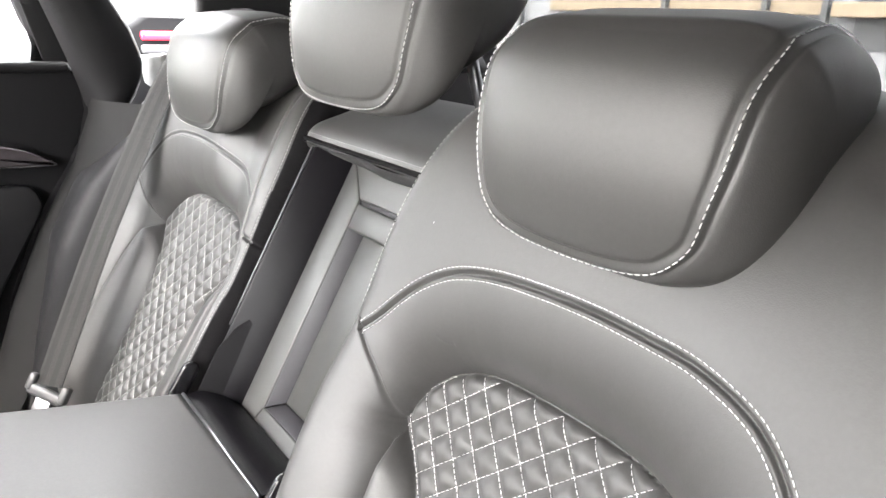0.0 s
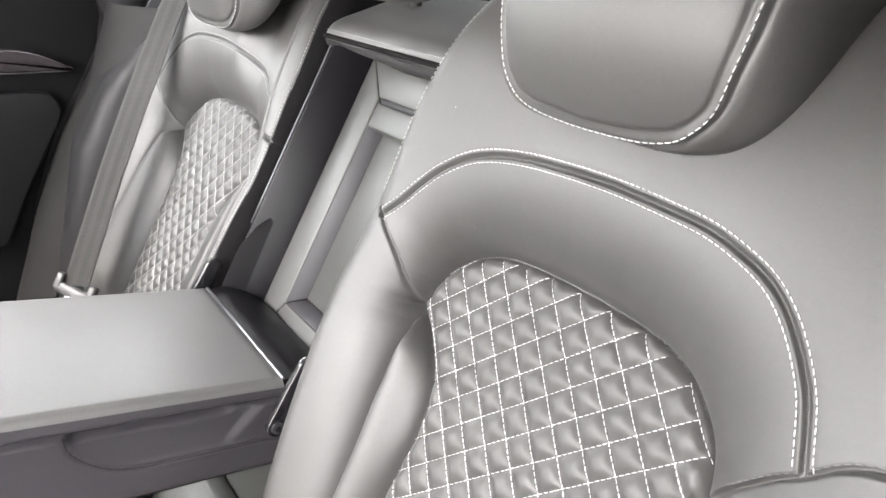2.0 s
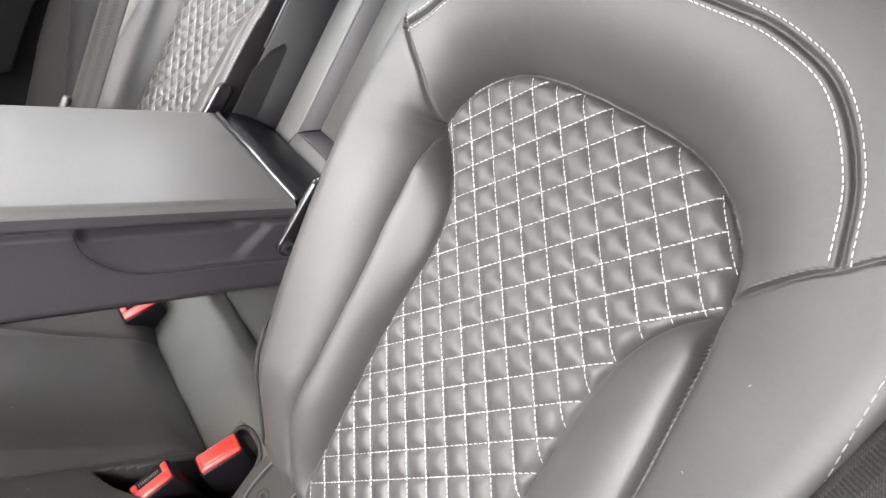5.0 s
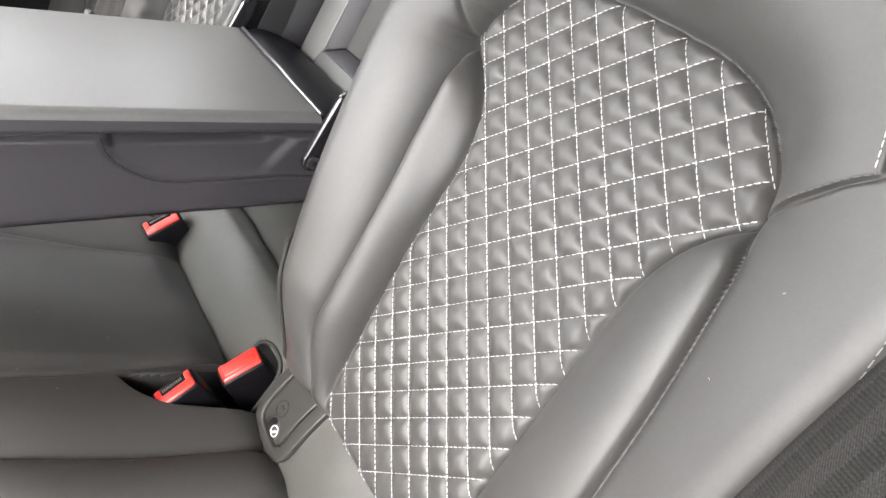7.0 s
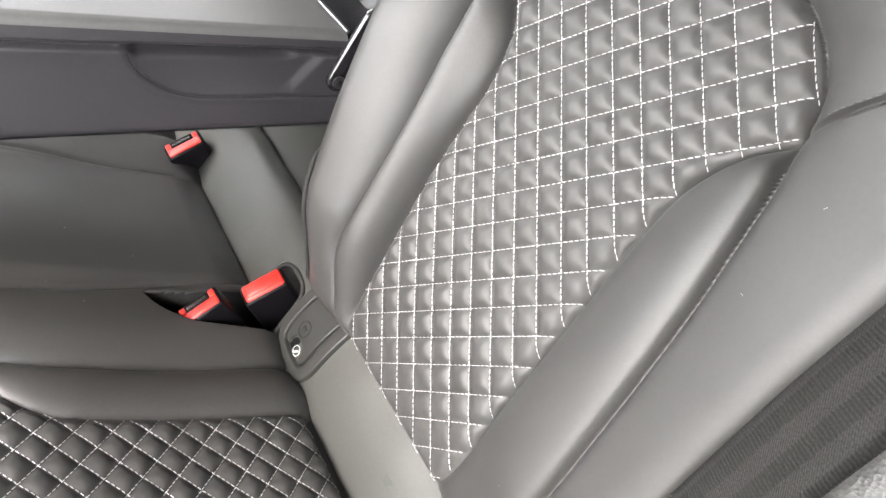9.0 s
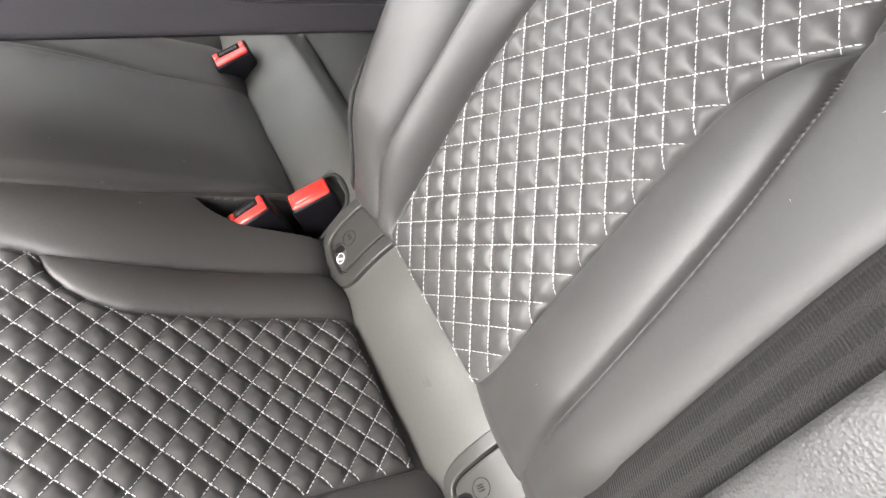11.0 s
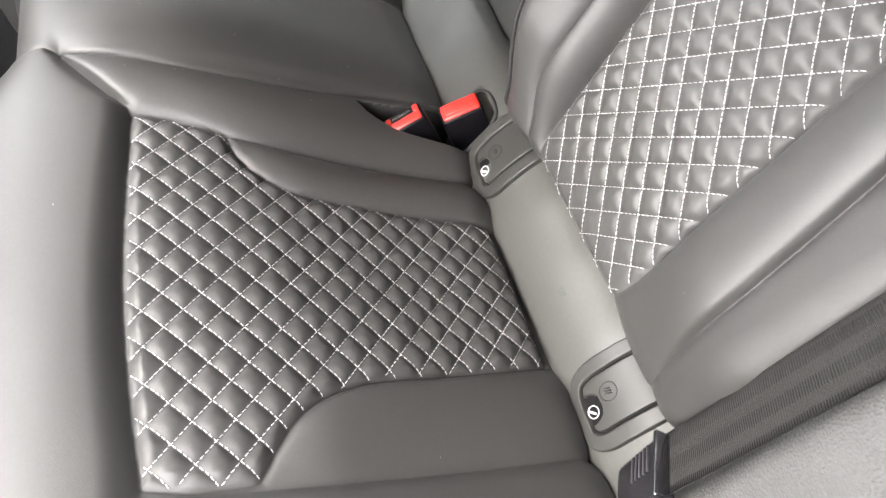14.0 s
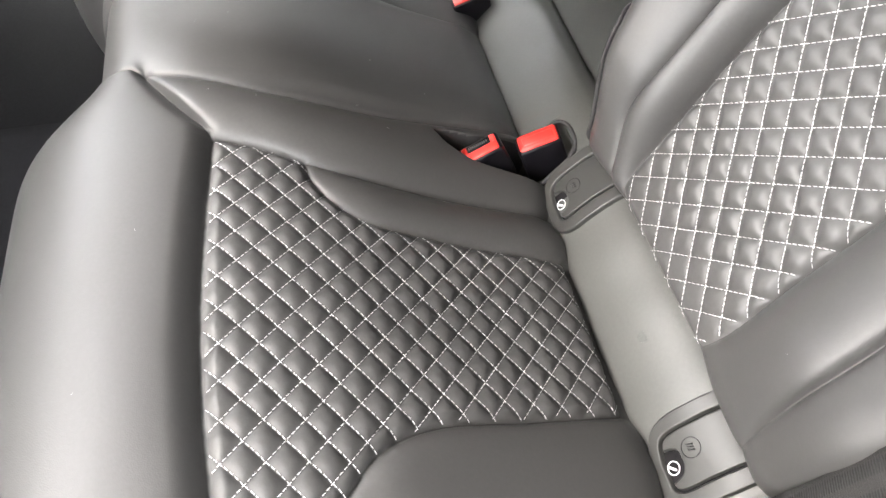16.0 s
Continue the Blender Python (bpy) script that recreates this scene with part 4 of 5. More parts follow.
    run = np.stack([0 * pocket[:, 0] + ARM_XR + 0.0012, pocket[:, 0], pocket[:, 1]], 1)
    stitches([(run, np.tile([1.0, 0, 0], (60, 1)))], FABRIC, th, "pocket_stitch", length=0.0026, gap=0.0006, thick=0.0003)
    # rear cover with a bright edge
    prof = spline([(0.0908, 0.7470), (0.104, 0.7478), (0.120, 0.7440), (0.140, 0.734), (0.158, 0.716), (0.172, 0.690), (0.174, 0.65)], 24)
    secs = [[(x, y, z) for y, z in prof] for x in np.linspace(ARM_XL + 0.004, ARM_XR - 0.006, 12)]
    part("rear_cover", loft(secs, closed=False, caps=False), PLASTIC, th)
    part("bright_edge", tube([(ARM_XL + 0.006, 0.0908, 0.7502), (XC * 0.5, 0.0908, 0.7508), (ARM_XR - 0.004, 0.0908, 0.7502)], 0.0019, 8), STEEL, th, "thin polished edge strip")
    # hinge plates
    for x0, s in ((ARM_XR + 0.006, 1), (ARM_XL - 0.006, -1)):
        a, b = np.array((0.074, 0.716)), np.array((0.116, 0.782))
        d = (b - a) / np.linalg.norm(b - a)
        n = np.array((-d[1], d[0]))
        r = 0.0095
        b = a + d * 0.060
        pts = [b + r * (n * math.cos(q) + d * math.sin(q)) for q in np.linspace(0.3, math.pi - 0.3, 7)] + [b - n * r, a - n * r] + [a + r * (-n * math.cos(q) - d * math.sin(q)) for q in np.linspace(0.3, math.pi - 0.3, 9)] + [a + n * r, b + n * r]
        hinge = part("hinge_plate", slab([Vector((x0 + 0.004 * s, y, z)) for y, z in pts][::s], 0.007, 0.002, 3), HINGE, th)
        bolt = tube([(x0 + (0.0095 + 0.0012 * i) * s, a[0], a[1]) for i in range(4)], 0.0056, 20)
        part("bolt", bolt, PLASTIC_SOFT, hinge, "dark grey pivot bolt", smooth=False)
        part("bolt_socket", tube([(x0 + (0.0128 + 0.0006 * i) * s, a[0], a[1]) for i in range(2)], 0.0030, 6), PLASTIC, hinge)
    return th


armrest()


# ---- buckles ----
def buckle(at, turn, size, slot, label):
    th = thing("belt_buckle", label, "seat belt buckle", "rear belt buckles")
    m = pose(*at, *turn) @ Matrix.Scale(size, 4)
    part("housing", block((-0.0145, -0.026, -0.060), (0.0145, 0.026, 0.0), 0.004, 3, m), PLASTIC, th)
    if slot:
        part("button", block((-0.0005, -0.0225, -0.006), (0.0120, 0.0225, 0.0022), 0.0022, 3, m), RED, th, "red release button")
        for y in (-0.019, 0.019):
            part("button_end", block((-0.0110, y - 0.0035, -0.006), (0.0005, y + 0.0035, 0.0020), 0.0015, 2, m), RED, th)
        part("slot", block((-0.0110, -0.0155, -0.004), (-0.0006, 0.0155, 0.0006), 0.0005, 1, m), FABRIC, th, "dark tongue slot")
        for i in range(10):
            y = -0.0125 + 0.0026 * i
            part("spring_coil", block((-0.0085, y - 0.0006, -0.001), (-0.0045, y + 0.0006, 0.0014), 0.0004, 1, m), STEEL, th)
    else:
        part("button", block((-0.0118, -0.0235, -0.006), (0.0118, 0.0235, 0.0030), 0.0035, 4, m), RED, th, "red release button")
        part("button_panel", block((-0.0060, -0.0190, 0.0), (0.0075, 0.0190, 0.0036), 0.0020, 2, m), RED, th)
    return th


buckle((0.1780, -0.0722, 0.5335), (26, 1, 4), 0.80, True, "black belt buckle with red button and open slot")
buckle((0.1697, -0.0105, 0.5284), (22, 1.5, -2), 0.86, False, "black belt buckle with red button in the seat gap")
buckle((-0.0890, -0.018, 0.526), (20, 8, 4), 0.88, True, "black belt buckle with red button beneath the armrest")


# ---- covers over the child seat anchors ----
def roll_plate(outline, lift, thick, inner=None, edge=0.0016):
    """A curved plate on the rear roll from an outline in metres across and degrees round."""
    ring = np.array(outline)
    lo, hi = ring.min(0), ring.max(0)
    X, A = np.meshgrid(np.linspace(lo[0] - 0.001, hi[0] + 0.001, 110), np.linspace(lo[1] - 1, hi[1] + 1, 150))
    k = ROLL_R * math.pi / 180
    d = -signed(X, A * k, ring * (1, k))
    if inner is not None:
        d = np.minimum(d, signed(X, A * k, np.array(inner) * (1, k)))
    e = np.clip(1 - d / edge, 0, 1.7)
    h = lift - thick * np.where(e < 1, 1 - np.sqrt(np.clip(1 - e * e, 0, 1)), e)
    y, z = roll_yz(0.0125 + (A - 43) * k, h)
    P = np.stack([X, y, z], -1)
    keep = d > -0.0012
    idx = np.arange(X.size).reshape(X.shape)
    q = np.stack([idx[:-1, :-1], idx[:-1, 1:], idx[1:, 1:], idx[1:, :-1]], -1)
    ok = keep[:-1, :-1] & keep[1:, 1:] & keep[:-1, 1:] & keep[1:, :-1]
    q = q[ok]
    used, inv = np.unique(q, return_inverse=True)
    return raw(P.reshape(-1, 3)[used], inv.reshape(-1, 4)[:, ::-1])


def anchor_cover(cx, label):
    th = thing("anchor_cover", label, "child seat anchor cover", "child seat anchor covers")
    outer = spline([(cx - 0.036, 146), (cx - 0.036, 100), (cx - 0.035, 72), (cx - 0.028, 54), (cx - 0.012, 45), (cx + 0.012, 43), (cx + 0.028, 47), (cx + 0.036, 62), (cx + 0.037, 90), (cx + 0.036, 146)], 90)
    lid = spline([(cx - 0.0225, 132), (cx - 0.0225, 92), (cx - 0.021, 66), (cx - 0.012, 58), (cx + 0.008, 55), (cx + 0.0185, 57), (cx + 0.0225, 66), (cx + 0.0225, 92), (cx + 0.0225, 132)], 80)
    lid2 = lid.copy()
    lid2[:, 0] = cx + (lid[:, 0] - cx) * 0.935
    lid2[:, 1] = 95 + (lid[:, 1] - 95) * 0.955
    hole = spline([(cx - 0.0105, 54), (cx - 0.0095, 67), (cx - 0.004, 73), (cx + 0.006, 72), (cx + 0.0115, 66), (cx + 0.0125, 52), (cx + 0.001, 48), (cx - 0.0105, 54)], 50)
    part("bezel", roll_plate(outer, 0.0046, 0.0050, lid, 0.0017), PLASTIC_SATIN, th)
    part("pocket", roll_plate(lid, 0.0006, 0.0004), FABRIC, th)
    part("lid", roll_plate(lid2, 0.0042, 0.0034, hole, 0.0013), PLASTIC_SATIN, th, "satin grey flap with embossed round mark")
    ring = [roll_point(cx - 0.004 + 0.0075 * math.cos(q), 84 + 0.0075 * math.sin(q) / ROLL_R * 57.3, 0.0041) for q in np.linspace(0, 2 * math.pi, 33)]
    part("embossed_ring", tube(ring, 0.0004, 6), PLASTIC, th)
    for f in (-1, 0, 1):
        part("embossed_mark", tube([roll_point(cx - 0.0045 + 0.0022 * f + 0.001 * k, 84 + 3.5 * k, 0.0041) for k in (-0.8, 0, 0.8)], 0.0005, 5), PLASTIC, th)
    plate = [roll_point(cx + 0.0030 + 0.0050 * math.cos(q), 62 + 0.0050 * math.sin(q) / ROLL_R * 57.3, 0.0016) for q in np.linspace(0, 2 * math.pi, 25)]
    part("mark_ring", tube(plate, 0.0004, 6), WHITE, th, "white ring of the anchor mark")
    part("mark", tube([roll_point(cx + 0.0022 + 0.0018 * k, 60 + 2.2 * k, 0.0016) for k in (-1, 0, 1, 1.6)], 0.0010, 6), WHITE, th, "white anchor mark")
    return th


anchor_cover(0.2310, "satin grey child seat anchor cover beside the buckles")
anchor_cover(0.4985, "satin grey child seat anchor cover beside the belt anchor")


# ---- belts ----
def band(edge_a, edge_b, n, thick=0.0012):
    """A webbing band between two edge lines, with UVs in metres."""
    A, B = spline(edge_a, n), spline(edge_b, n)
    s = np.r_[0, np.cumsum(np.linalg.norm(np.diff(A, axis=0), axis=1))]
    m = 9
    verts, uvs = [], []
    for side in (0, 1):
        for i in range(n):
            t = A[min(i + 1, n - 1)] - A[max(i - 1, 0)]
            w = np.cross(B[i] - A[i], t)
            w /= np.linalg.norm(w)
            for j in range(m):
                f = j / (m - 1)
                bulge = thick * (0.5 + 0.5 * (1 - abs(2 * f - 1) ** 6)) + 0.0003 * (1 if j in (0, m - 1) else 0)
                verts.append(A[i] + (B[i] - A[i]) * f + w * bulge * (0.5 if side == 0 else -0.5))
                uvs.append((f * np.linalg.norm(B[i] - A[i]), s[i]))
    faces = []
    for side in (0, 1):
        o = side * n * m
        for i in range(n - 1):
            for j in range(m - 1):
                q = (o + i * m + j, o + i * m + j + 1, o + (i + 1) * m + j + 1, o + (i + 1) * m + j)
                faces.append(q if side == 0 else q[::-1])
    for j in (0, m - 1):
        for i in range(n - 1):
            a, b = i * m + j, (i + 1) * m + j
            faces.append((a, b, n * m + b, n * m + a))
    me = raw(verts, faces)
    layer = me.uv_layers.new(name="UVMap")
    for lp in me.loops:
        layer.data[lp.index].uv = uvs[lp.vertex_index]
    return me


def belts():
    th = thing("seat_belt", "black woven seat belt running down beside the backrest", "seat belt", "rear seat belts")
    rows = ((-0.045, 0.555, 0.014), (0.0, 0.558, 0.025), (0.034, 0.561, 0.033), (0.18, 0.572, 0.066), (0.265, 0.579, 0.076), (0.40, 0.592, 0.070), (0.52, 0.602, 0.04), (0.62, 0.61, 0.0))
    a = [bk(x, v, h) for v, x, h in rows]
    b = [bk(x + 0.039, v, h + 0.026) for v, x, h in rows]
    part("webbing", band(a, b, 80), WEB, th)
    ca = bk(0.5765, -0.022, 0.036)
    along, across = (bk(0.573, 0.10, 0.058) - ca).normalized(), Vector((0.832, 0.0, 0.0)) + 0.555 * Vector((0, -0.8745, 0.485))
    across = (across - along * across.dot(along)).normalized()
    m = Matrix((across, across.cross(along) * -1, along)).transposed().to_4x4()
    m.translation = ca
    part("anchor_cap", block((-0.020, -0.006, -0.040), (0.024, 0.005, 0.013), 0.005, 3, m), HINGE, th, "glossy black plastic belt anchor cap")
    part("anchor_lip", block((-0.022, -0.0085, 0.009), (0.027, 0.006, 0.0135), 0.0022, 2, m), HINGE, th)
    for i in range(5):
        part("grip_rib", block((-0.016, -0.0072, -0.018 + 0.0045 * i), (0.004, -0.0056, -0.0165 + 0.0045 * i), 0.0004, 1, m), PLASTIC_SOFT, th)
    part("anchor_bolt", tube([(0.585 + 0.002 * i, 0.004 - 0.003 * i, 0.520) for i in range(3)], 0.008, 16), STEEL, th)
    # the other side, pulled across the bolster
    th = thing("seat_belt", "black seat belt hanging over the quilted backrest with grey tongue", "seat belt", "rear seat belts")
    top, low = bk(mirror(0.565), 0.52, 0.075), Vector((-0.375, -0.020, 0.660))
    a = [top + Vector((0, 0.05, 0.02)), top, (top + low) / 2 + Vector((0.004, -0.010, 0)), low]
    d = Vector((0.038, 0.026, 0.005))
    part("webbing", band(a, [p + d for p in a], 60), WEB, th)
    m = pose(-0.356, -0.011, 0.652, 62, 12, 34)
    part("tongue", block((-0.030, -0.008, -0.005), (0.030, 0.008, 0.005), 0.0045, 3, m), PALE, th, "pale grey belt tongue")
    for x in (-0.027, 0.027):
        part("tongue_ear", block((x - 0.006, -0.004, -0.006), (x + 0.006, 0.020, 0.006), 0.004, 3, m), PALE, th)
    part("tongue_blade", block((-0.012, -0.045, -0.0015), (0.012, -0.004, 0.0015), 0.001, 2, m), STEEL, th)
    low2 = Vector((-0.39, -0.03, 0.60))
    a = [low + Vector((0, -0.006, -0.012)), low2, Vector((-0.42, 0.0, 0.50))]
    part("lap_webbing", band(a, [p + d for p in a], 20), WEB, th)


belts()


# ---- trims beside and behind the seat ----
def side_trim():
    th = thing("wheel_arch_trim", "grained grey plastic trim beside the rear seat", "car interior trim")
    prof = [(0.582, -0.020), (0.592, 0.004), (0.602, 0.019), (0.620, 0.025), (0.66, 0.024), (0.72, 0.020), (0.76, -0.010), (0.77, -0.06)]
    secs = []
    for v in np.linspace(-0.20, 0.66, 40):
        w = 0.019 + 0.21 * min(v, 0.2) - 0.30 * max(v - 0.30, 0)
        secs.append([bk(x, v, h + w) for x, h in spline(prof, 26)])
    far = thing("wheel_arch_trim", "black trim beside the far rear seat", "car interior trim")
    bm = loft([[Vector((mirror(p.x), p.y, p.z)) for p in row] for row in secs], closed=False, caps=False)
    part("panel", bm, DOOR, far)
    part("panel", loft(secs, closed=False, caps=False), PLASTIC_GRAIN, th)
    secs = []
    for y in np.linspace(-0.55, 0.02, 20):
        secs.append([(0.60, y, 0.40), (0.63, y, 0.435), (0.68, y, 0.452), (0.73, y, 0.448), (0.77, y, 0.42), (0.78, y, 0.30)])
    part("sill", loft(secs, closed=False, caps=False), PLASTIC_GRAIN, th)
    return th


side_trim()


def shelf():
    th = thing("parcel_shelf", "black fabric parcel shelf beneath the rear window", "parcel shelf")
    part("board", block((-0.66, 0.40, 1.000), (0.72, 0.95, 1.030), 0.008, 3), FABRIC, th)
    return th


shelf()


def shell():
    """Roof, sides and floor of the car round the rear seats, with unseen light-blocking walls."""
    # the roof's front edge is set back to let light down on the cushion
    tagged(part("ceiling", block((-0.60, -0.82, 1.385), (0.772, 0.62, 1.415), 0.008, 2), LINING), "black fabric roof lining of the car", "ceiling", kind="structure")
    tagged(part("floor", block((-0.78, -1.9, 0.255), (0.78, 0.30, 0.285), 0.0), CARPET), "black carpet floor of the car", "floor", kind="structure")
    # unseen front wall blocks low light; tunnel and boot wall close the place
    tagged(part("wall_front", block((-0.72, -0.97, 0.26), (0.72, -0.90, 1.12), 0.01), PLASTIC), "unseen dark wall blocking low light from the front of the cabin", "wall", kind="structure")
    tagged(part("wall_rear", block((-0.74, 0.93, 0.30), (0.74, 0.98, 1.02), 0.01), PLASTIC), "dark panel behind the rear seats", "wall", kind="structure")
    secs = [[(XC - 0.19, y, 0.28), (XC - 0.13, y, 0.40), (XC - 0.07, y, 0.43), (XC + 0.07, y, 0.43), (XC + 0.13, y, 0.40), (XC + 0.19, y, 0.28)] for y in (-1.7, -1.2, -0.7, -0.36)]
    tagged(part("tunnel", loft(secs, closed=False, caps=False), CARPET), "black carpeted centre tunnel on the floor", "floor", kind="structure")
    # three unseen walls, sized to limit the light from the near door
    tagged(part("wall_side", block((0.775, -0.26, 0.28), (0.80, 0.62, 1.40), 0.006), DOOR), "unseen black side of the car body, drawn forward to limit door light", "wall", kind="structure")
    tagged(part("wall_side_lower", block((0.775, -0.80, 0.28), (0.80, -0.26, 0.68), 0.006), DOOR), "unseen black wall blocking light through the lower door opening", "wall", kind="structure")
    tagged(part("wall_side_upper", block((0.775, -0.80, 1.14), (0.80, -0.26, 1.40), 0.006), DOOR), "unseen dark wall blocking light through the upper door opening", "wall", kind="structure")
    tagged(part("wall_quarter_far", block((-0.66, 0.315, 0.98), (-0.62, 0.97, 1.40), 0.012), DOOR), "black rear quarter trim on the far side", "wall", kind="structure")
    tagged(part("wall_quarter_near", block((0.70, 0.50, 0.98), (0.74, 0.97, 1.40), 0.012), DOOR), "black rear quarter trim on the near side", "wall", kind="structure")
    tagged(part("wall_side_front", block((0.775, -1.95, 0.28), (0.80, -0.80, 1.00), 0.006), DOOR), "black front door side of the car body", "wall", kind="structure")
    tagged(part("wall_far_front", block((-0.75, -1.95, 0.28), (-0.725, -0.78, 1.02), 0.006), DOOR), "black front door on the far side", "wall", kind="structure")


shell()


# ---- the far door, pillars and windows ----
def far_door():
    th = thing("door_1", "closed black rear car door with chrome-edged pull", "car door", kind="structure")
    xd = -0.690
    # inner panel with a rear edge that follows the wheel arch
    out = spline([(-0.78, 0.36), (-0.20, 0.36), (-0.06, 0.50), (-0.01, 0.66), (0.05, 0.80), (0.112, 0.90), (0.140, 0.98), (0.135, 1.02), (0.125, 1.048)], 40)
    pts = [(y, z) for y, z in out] + [(-0.78, 1.048)]
    part("panel", slab([Vector((xd, y, z)) for y, z in pts], 0.06, 0.006, 2), DOOR, th)
    part("seal", tube([(xd - 0.004, y + 0.012, z - 0.002) for y, z in out], 0.017, 10), FABRIC, th, "black rubber door seal")
    part("ledge", block((xd - 0.05, -0.78, 1.040), (xd + 0.012, 0.120, 1.056), 0.006, 3), DOOR, th)
    # pull: glossy dark wedge over a bright strip
    w = spline([(-0.30, 0.934), (-0.02, 0.934), (0.020, 0.930), (0.052, 0.917), (0.078, 0.9005)], 24)
    pull = part("pull_trim", slab([Vector((xd + 0.018, y, z)) for y, z in [*map(tuple, w), (0.078, 0.899), (-0.30, 0.902)]], 0.022, 0.004, 2), CARBON, th, "dark glossy door pull trim")
    part("bright_strip", tube([(xd + 0.019, -0.30, 0.899), (xd + 0.020, 0.04, 0.897), (xd + 0.019, 0.082, 0.896)], 0.0032, 8), CHROME, pull, "bright chrome strip")
    # lower raised board with rounded corner
    c = spline([(-0.40, 0.868), (0.00, 0.868), (0.040, 0.860), (0.054, 0.838), (0.044, 0.81), (0.015, 0.76), (-0.02, 0.70), (-0.06, 0.62)], 40)
    part("lower_board", slab([Vector((xd + 0.014, y, z)) for y, z in [*map(tuple, c), (-0.40, 0.60)]], 0.016, 0.005, 3), DOOR, th)
    part("grab_pocket", slab([Vector((xd + 0.0165, y, z)) for y, z in ((-0.20, 0.762), (-0.02, 0.762), (0.004, 0.750), (-0.01, 0.732), (-0.20, 0.72))], 0.004, 0.0015), FABRIC, th)
    # window frame and pane
    part("window_frame", tube([(xd - 0.03, 0.090, 1.05), (xd - 0.02, 0.085, 1.12), (xd + 0.02, 0.050, 1.22), (xd + 0.07, 0.0, 1.33), (xd + 0.085, -0.10, 1.37), (xd + 0.085, -0.78, 1.37)], 0.022, 10), DOOR, th)
    pane = part("window_pane", slab([Vector(p) for p in ((xd - 0.03, -0.78, 1.04), (xd - 0.03, 0.090, 1.04), (xd + 0.02, 0.050, 1.22), (xd + 0.07, -0.02, 1.34), (xd + 0.08, -0.78, 1.37))], 0.004, 0.0), GLASS_CLEAR, th, smooth=False)
    pane.visible_shadow = False
    part("corner_trim", slab([Vector(p) for p in ((xd - 0.012, 0.088, 1.05), (xd - 0.012, 0.135, 1.05), (xd + 0.02, 0.10, 1.16), (xd + 0.06, 0.04, 1.30), (xd + 0.05, 0.02, 1.30))], 0.012, 0.003), DOOR, th)
    return th


far_door()


def pillars():
    th = thing("pillar_trim", "black rear pillar trim sweeping up to the roof", "car interior trim")
    secs = []
    for f in np.linspace(0, 1, 24):
        z = 0.985 + 0.41 * f
        y0 = 0.150 - 0.16 * f ** 1.2
        y1 = float(np.interp(z, [0.985, 1.004, 1.035, 1.067, 1.11, 1.152, 1.25, 1.395], [0.198, 0.211, 0.223, 0.224, 0.207, 0.180, 0.12, 0.03]))
        x = -0.655 + 0.13 * f ** 1.5
        secs.append([(x - 0.03, y0 - 0.012, z), (x + 0.004, y0, z), (x + 0.020, y0 + 0.25 * (y1 - y0), z), (x + 0.026, y0 + 0.6 * (y1 - y0), z), (x + 0.016, y1 - 0.008, z), (x, y1, z), (x - 0.04, y1 + 0.004, z)])
    part("cover", loft(secs, closed=False, caps=False), DOOR, th)
    part("belt_guide", slab([Vector(p) for p in ((-0.705, 0.243, 1.066), (-0.648, 0.268, 1.072), (-0.652, 0.269, 1.036), (-0.668, 0.268, 1.018), (-0.690, 0.260, 1.011), (-0.706, 0.249, 1.020))], 0.014, 0.005, 3), GUIDE, th, "pale grey belt guide")
    rows = []
    for z in np.linspace(0.42, 1.0, 24):
        y = np.interp(z, [0.36, 0.50, 0.66, 0.80, 0.90, 0.98, 1.05], [-0.20, -0.06, -0.01, 0.05, 0.112, 0.140, 0.13])
        a, b = np.array((-0.71, y + 0.004, z)), np.array((-0.530, 0.03 + 0.555 * (z - 0.58) - 0.045, z))
        rows.append([a + (b - a) * f + np.array((0, -0.025 * math.sin(math.pi * f), 0)) for f in np.linspace(0, 1, 12)])
    part("side_cover", loft(rows, closed=False, caps=False), FELT, th)
    part("bolster_side", slab([Vector(p) for p in ((-0.50, 0.05, 0.50), (-0.62, 0.00, 0.48), (-0.64, 0.16, 0.80), (-0.62, 0.25, 1.00), (-0.535, 0.26, 1.02), (-0.52, 0.16, 0.80))], 0.03, 0.01, 3), LEATHER, th)
    # near side pillar, behind and above the seat
    th = thing("pillar_trim", "black rear pillar trim behind the nearest seat", "car interior trim")
    secs = []
    for f in np.linspace(0, 1, 12):
        z = 1.02 + 0.38 * f
        x = mirror(-0.66 + 0.10 * f)
        secs.append([(x + 0.03, 0.34 - 0.10 * f, z), (x, 0.36 - 0.10 * f, z), (x - 0.02, 0.42 - 0.06 * f, z), (x, 0.50, z), (x + 0.04, 0.50, z)])
    part("cover", loft(secs, closed=False, caps=False), DOOR, th)


pillars()


def glazing():
    tagged(part("window_1", slab([Vector(p) for p in ((-0.62, 0.96, 1.02), (0.70, 0.96, 1.02), (0.62, 0.60, 1.39), (-0.54, 0.60, 1.39))], 0.004, 0.0), GLASS, smooth=False), "tinted sloping rear window of the car", "window", kind="structure")


glazing()


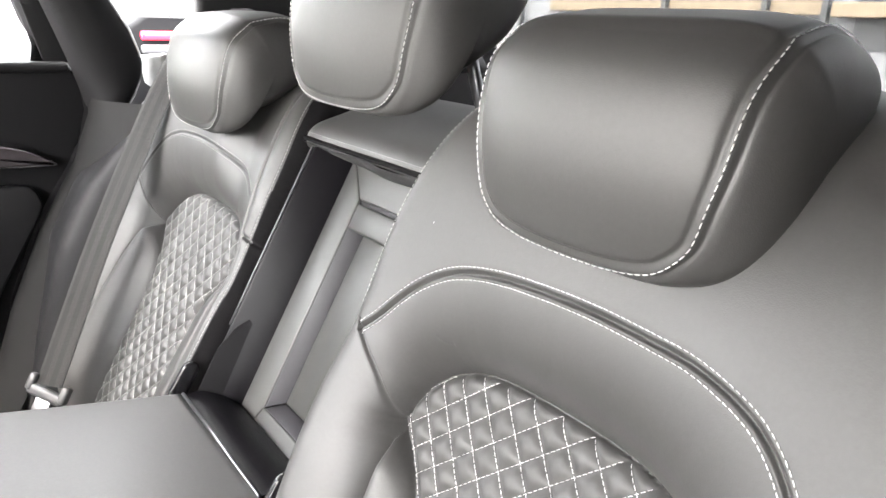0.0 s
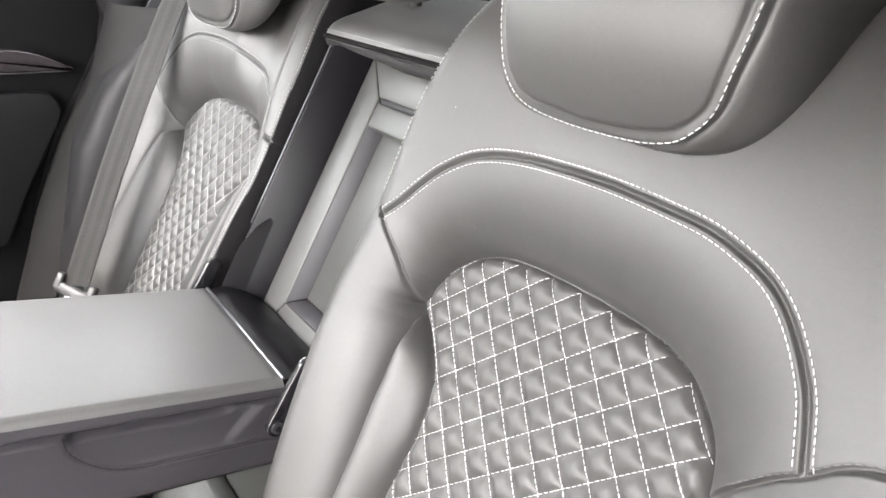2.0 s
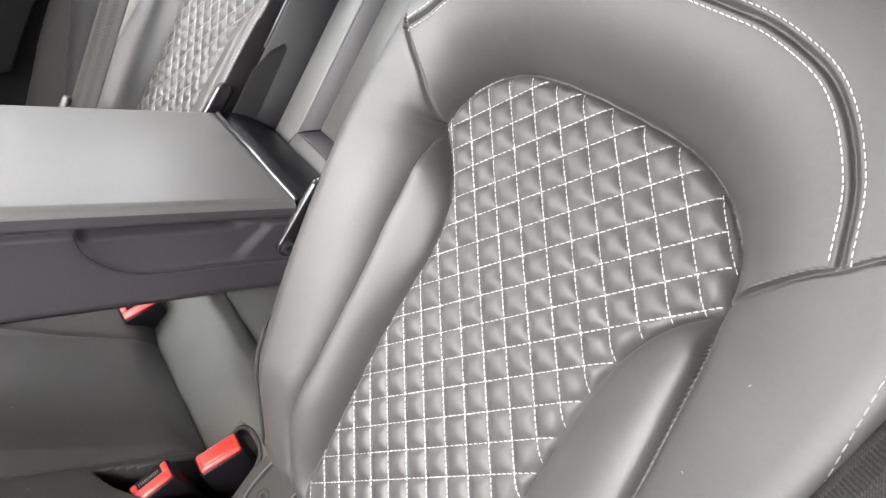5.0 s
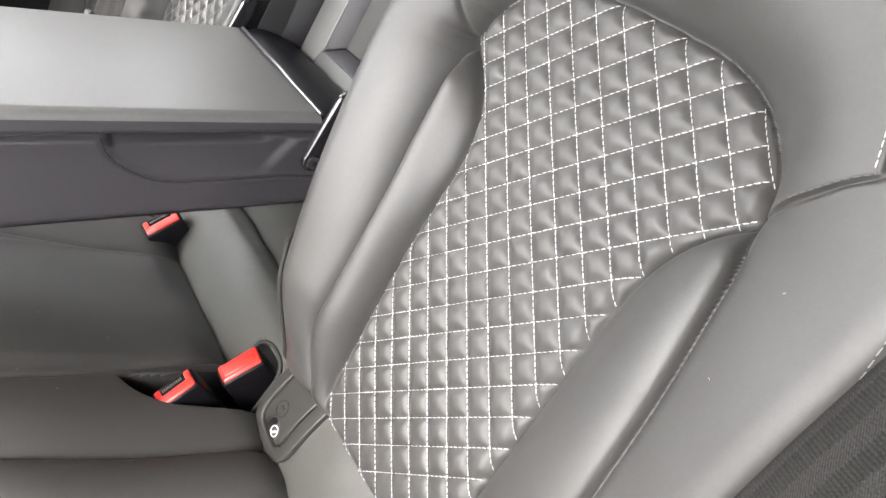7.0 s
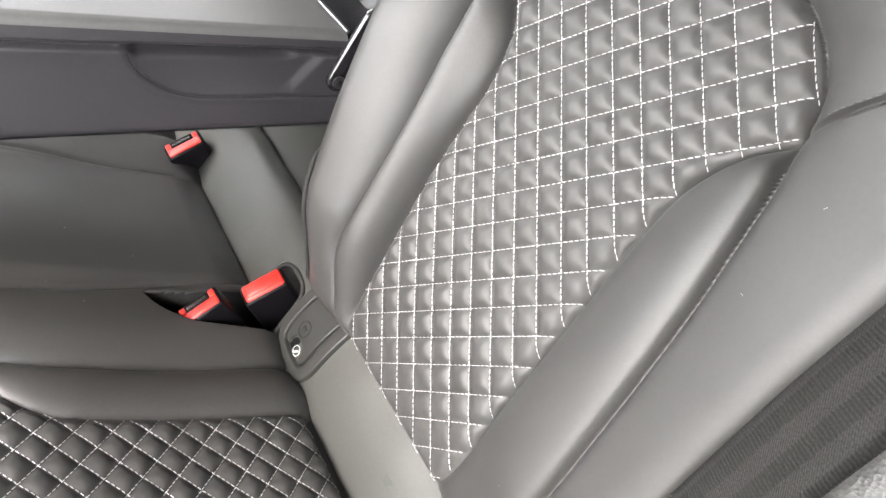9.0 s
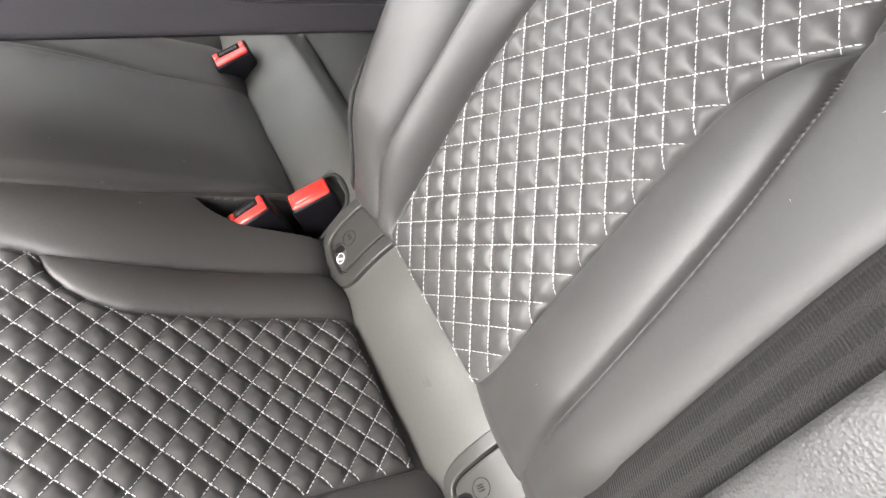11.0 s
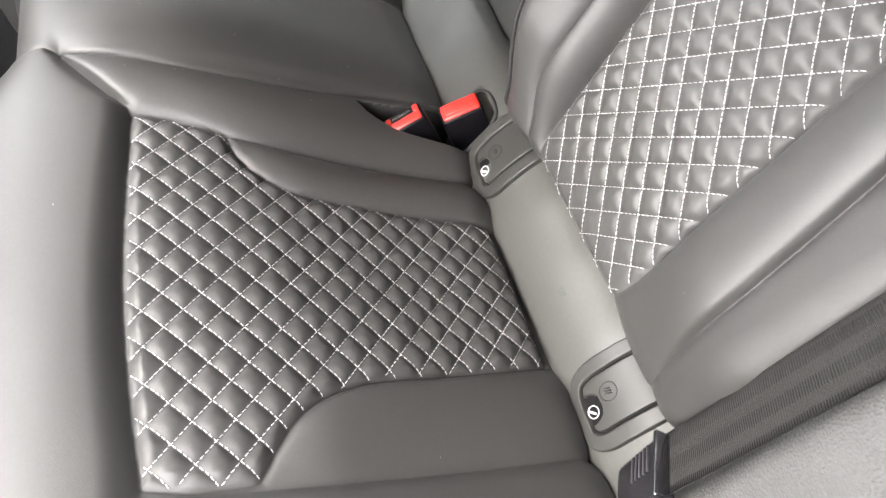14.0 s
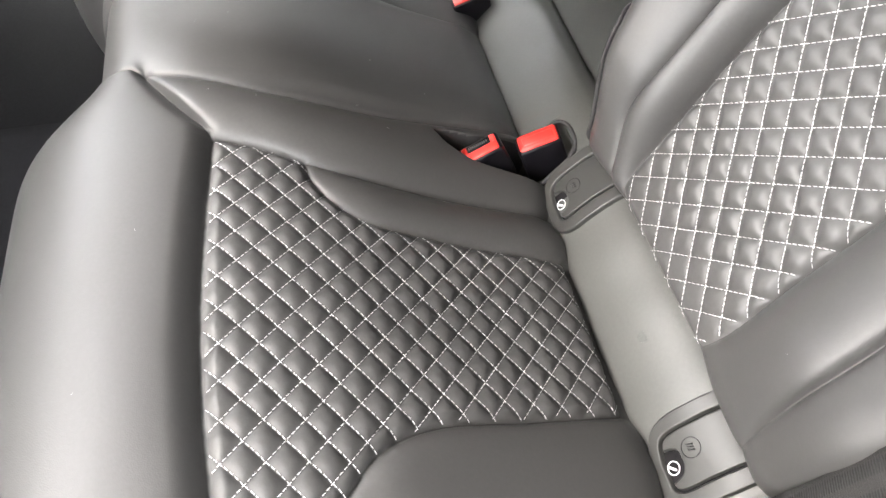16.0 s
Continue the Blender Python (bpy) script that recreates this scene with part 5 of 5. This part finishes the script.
# ---- outside ----
def outside():
    ASPHALT = mat("grey asphalt", (0.10, 0.10, 0.105), 0.85, vary=0.2, grain=0.8, grain_scale=120)
    PANEL = mat("white wall panel", (0.40, 0.41, 0.42), 0.5, vary=0.04)
    DARK = mat("dark window", (0.012, 0.011, 0.011), 0.3, vary=0.3, spec=0.2)
    GLAZE = mat("grey metal frame", (0.14, 0.145, 0.15), 0.15, vary=0.1)
    TAN = mat("tan timber cladding", (0.42, 0.34, 0.24), 0.7, vary=0.2)
    bm = bmesh.new()
    bmesh.ops.create_grid(bm, x_segments=8, y_segments=8, size=400)
    tagged(part("ground", bm, ASPHALT, smooth=False), "grey asphalt forecourt under the car", "ground", kind="structure")
    th = thing("building", "white commercial building with glazed front and timber band", "building")
    wall = part("wall", block((-30, 14, 0), (16, 22, 6.0), 0.05, 1), PANEL, th, smooth=False)
    part("timber_band", block((-13.7, 13.90, 1.40), (-6.5, 14.0, 3.2), 0.01, 1), TAN, th, smooth=False)
    for x in (-16.4, -14.7, -10.0, -7.6, -6.4, -4.2, -1.5):
        part("post", block((x - 0.06, 13.75, 0), (x + 0.06, 13.90, 6.0), 0.01, 1), GLAZE, th, smooth=False)
    part("roof_edge", block((-6.2, 13.6, 1.36), (-3.0, 13.9, 1.62), 0.02, 1), TAN, th, "orange timber roof edge", smooth=False)
    for i in range(5):
        part("window", block((-12.5 + 2.2 * i, 13.95, 0.8), (-10.9 + 2.2 * i, 14.01, 2.6), 0.01, 1), GLAZE, th, smooth=False)
    # a parked car seen through the rear glass
    paint = mat("black car paint", (0.004, 0.004, 0.0045), 0.6, vary=0.1, spec=0.05)
    lamp = mat("red lamp glass", (0.65, 0.02, 0.05), 0.15, vary=0.05, coat=0.5)
    th = thing("car", "parked black car with red tail lamps", "car")
    cx, cy = -5.5, 2.25
    m = pose(cx, cy, 0.0, 0, 0, 90)
    body = [[(x, y, z) for x, z in ((-0.85, 0.25), (-0.9, 0.5), (-0.88, 0.95), (-0.72, 1.06), (0.72, 1.06), (0.88, 0.95), (0.9, 0.5), (0.85, 0.25))] for y in (0, 0.3, 2.2, 4.2, 4.4)]
    bm = loft(body)
    bmesh.ops.transform(bm, matrix=m, verts=bm.verts)
    part("body", bm, paint, th)
    cab = [[(x * k, y, z) for x, z in ((-0.75, 1.04), (-0.58, h), (0.58, h), (0.75, 1.04))] for y, k, h in ((0.35, 1, 1.06), (0.9, 0.95, 1.45), (2.3, 0.95, 1.48), (3.1, 1, 1.06))]
    bm = loft(cab)
    bmesh.ops.transform(bm, matrix=m, verts=bm.verts)
    part("cabin", bm, DARK, th, smooth=False)
    for x in (-0.66, 0.66):
        part("tail_lamp", block((x - 0.13, -0.03, 0.89), (x + 0.13, 0.08, 0.965), 0.02, 2, m), lamp, th, "red tail lamp")
        for y in (0.9, 3.5):
            part("wheel", block((x - 0.11, y - 0.32, 0.0), (x + 0.11, y + 0.32, 0.64), 0.10, 3, m), FABRIC, th)
    part("bumper_strip", block((-0.80, -0.05, 0.79), (0.80, 0.0, 0.86), 0.02, 2, m), STEEL, th, "grey bumper strip")


outside()
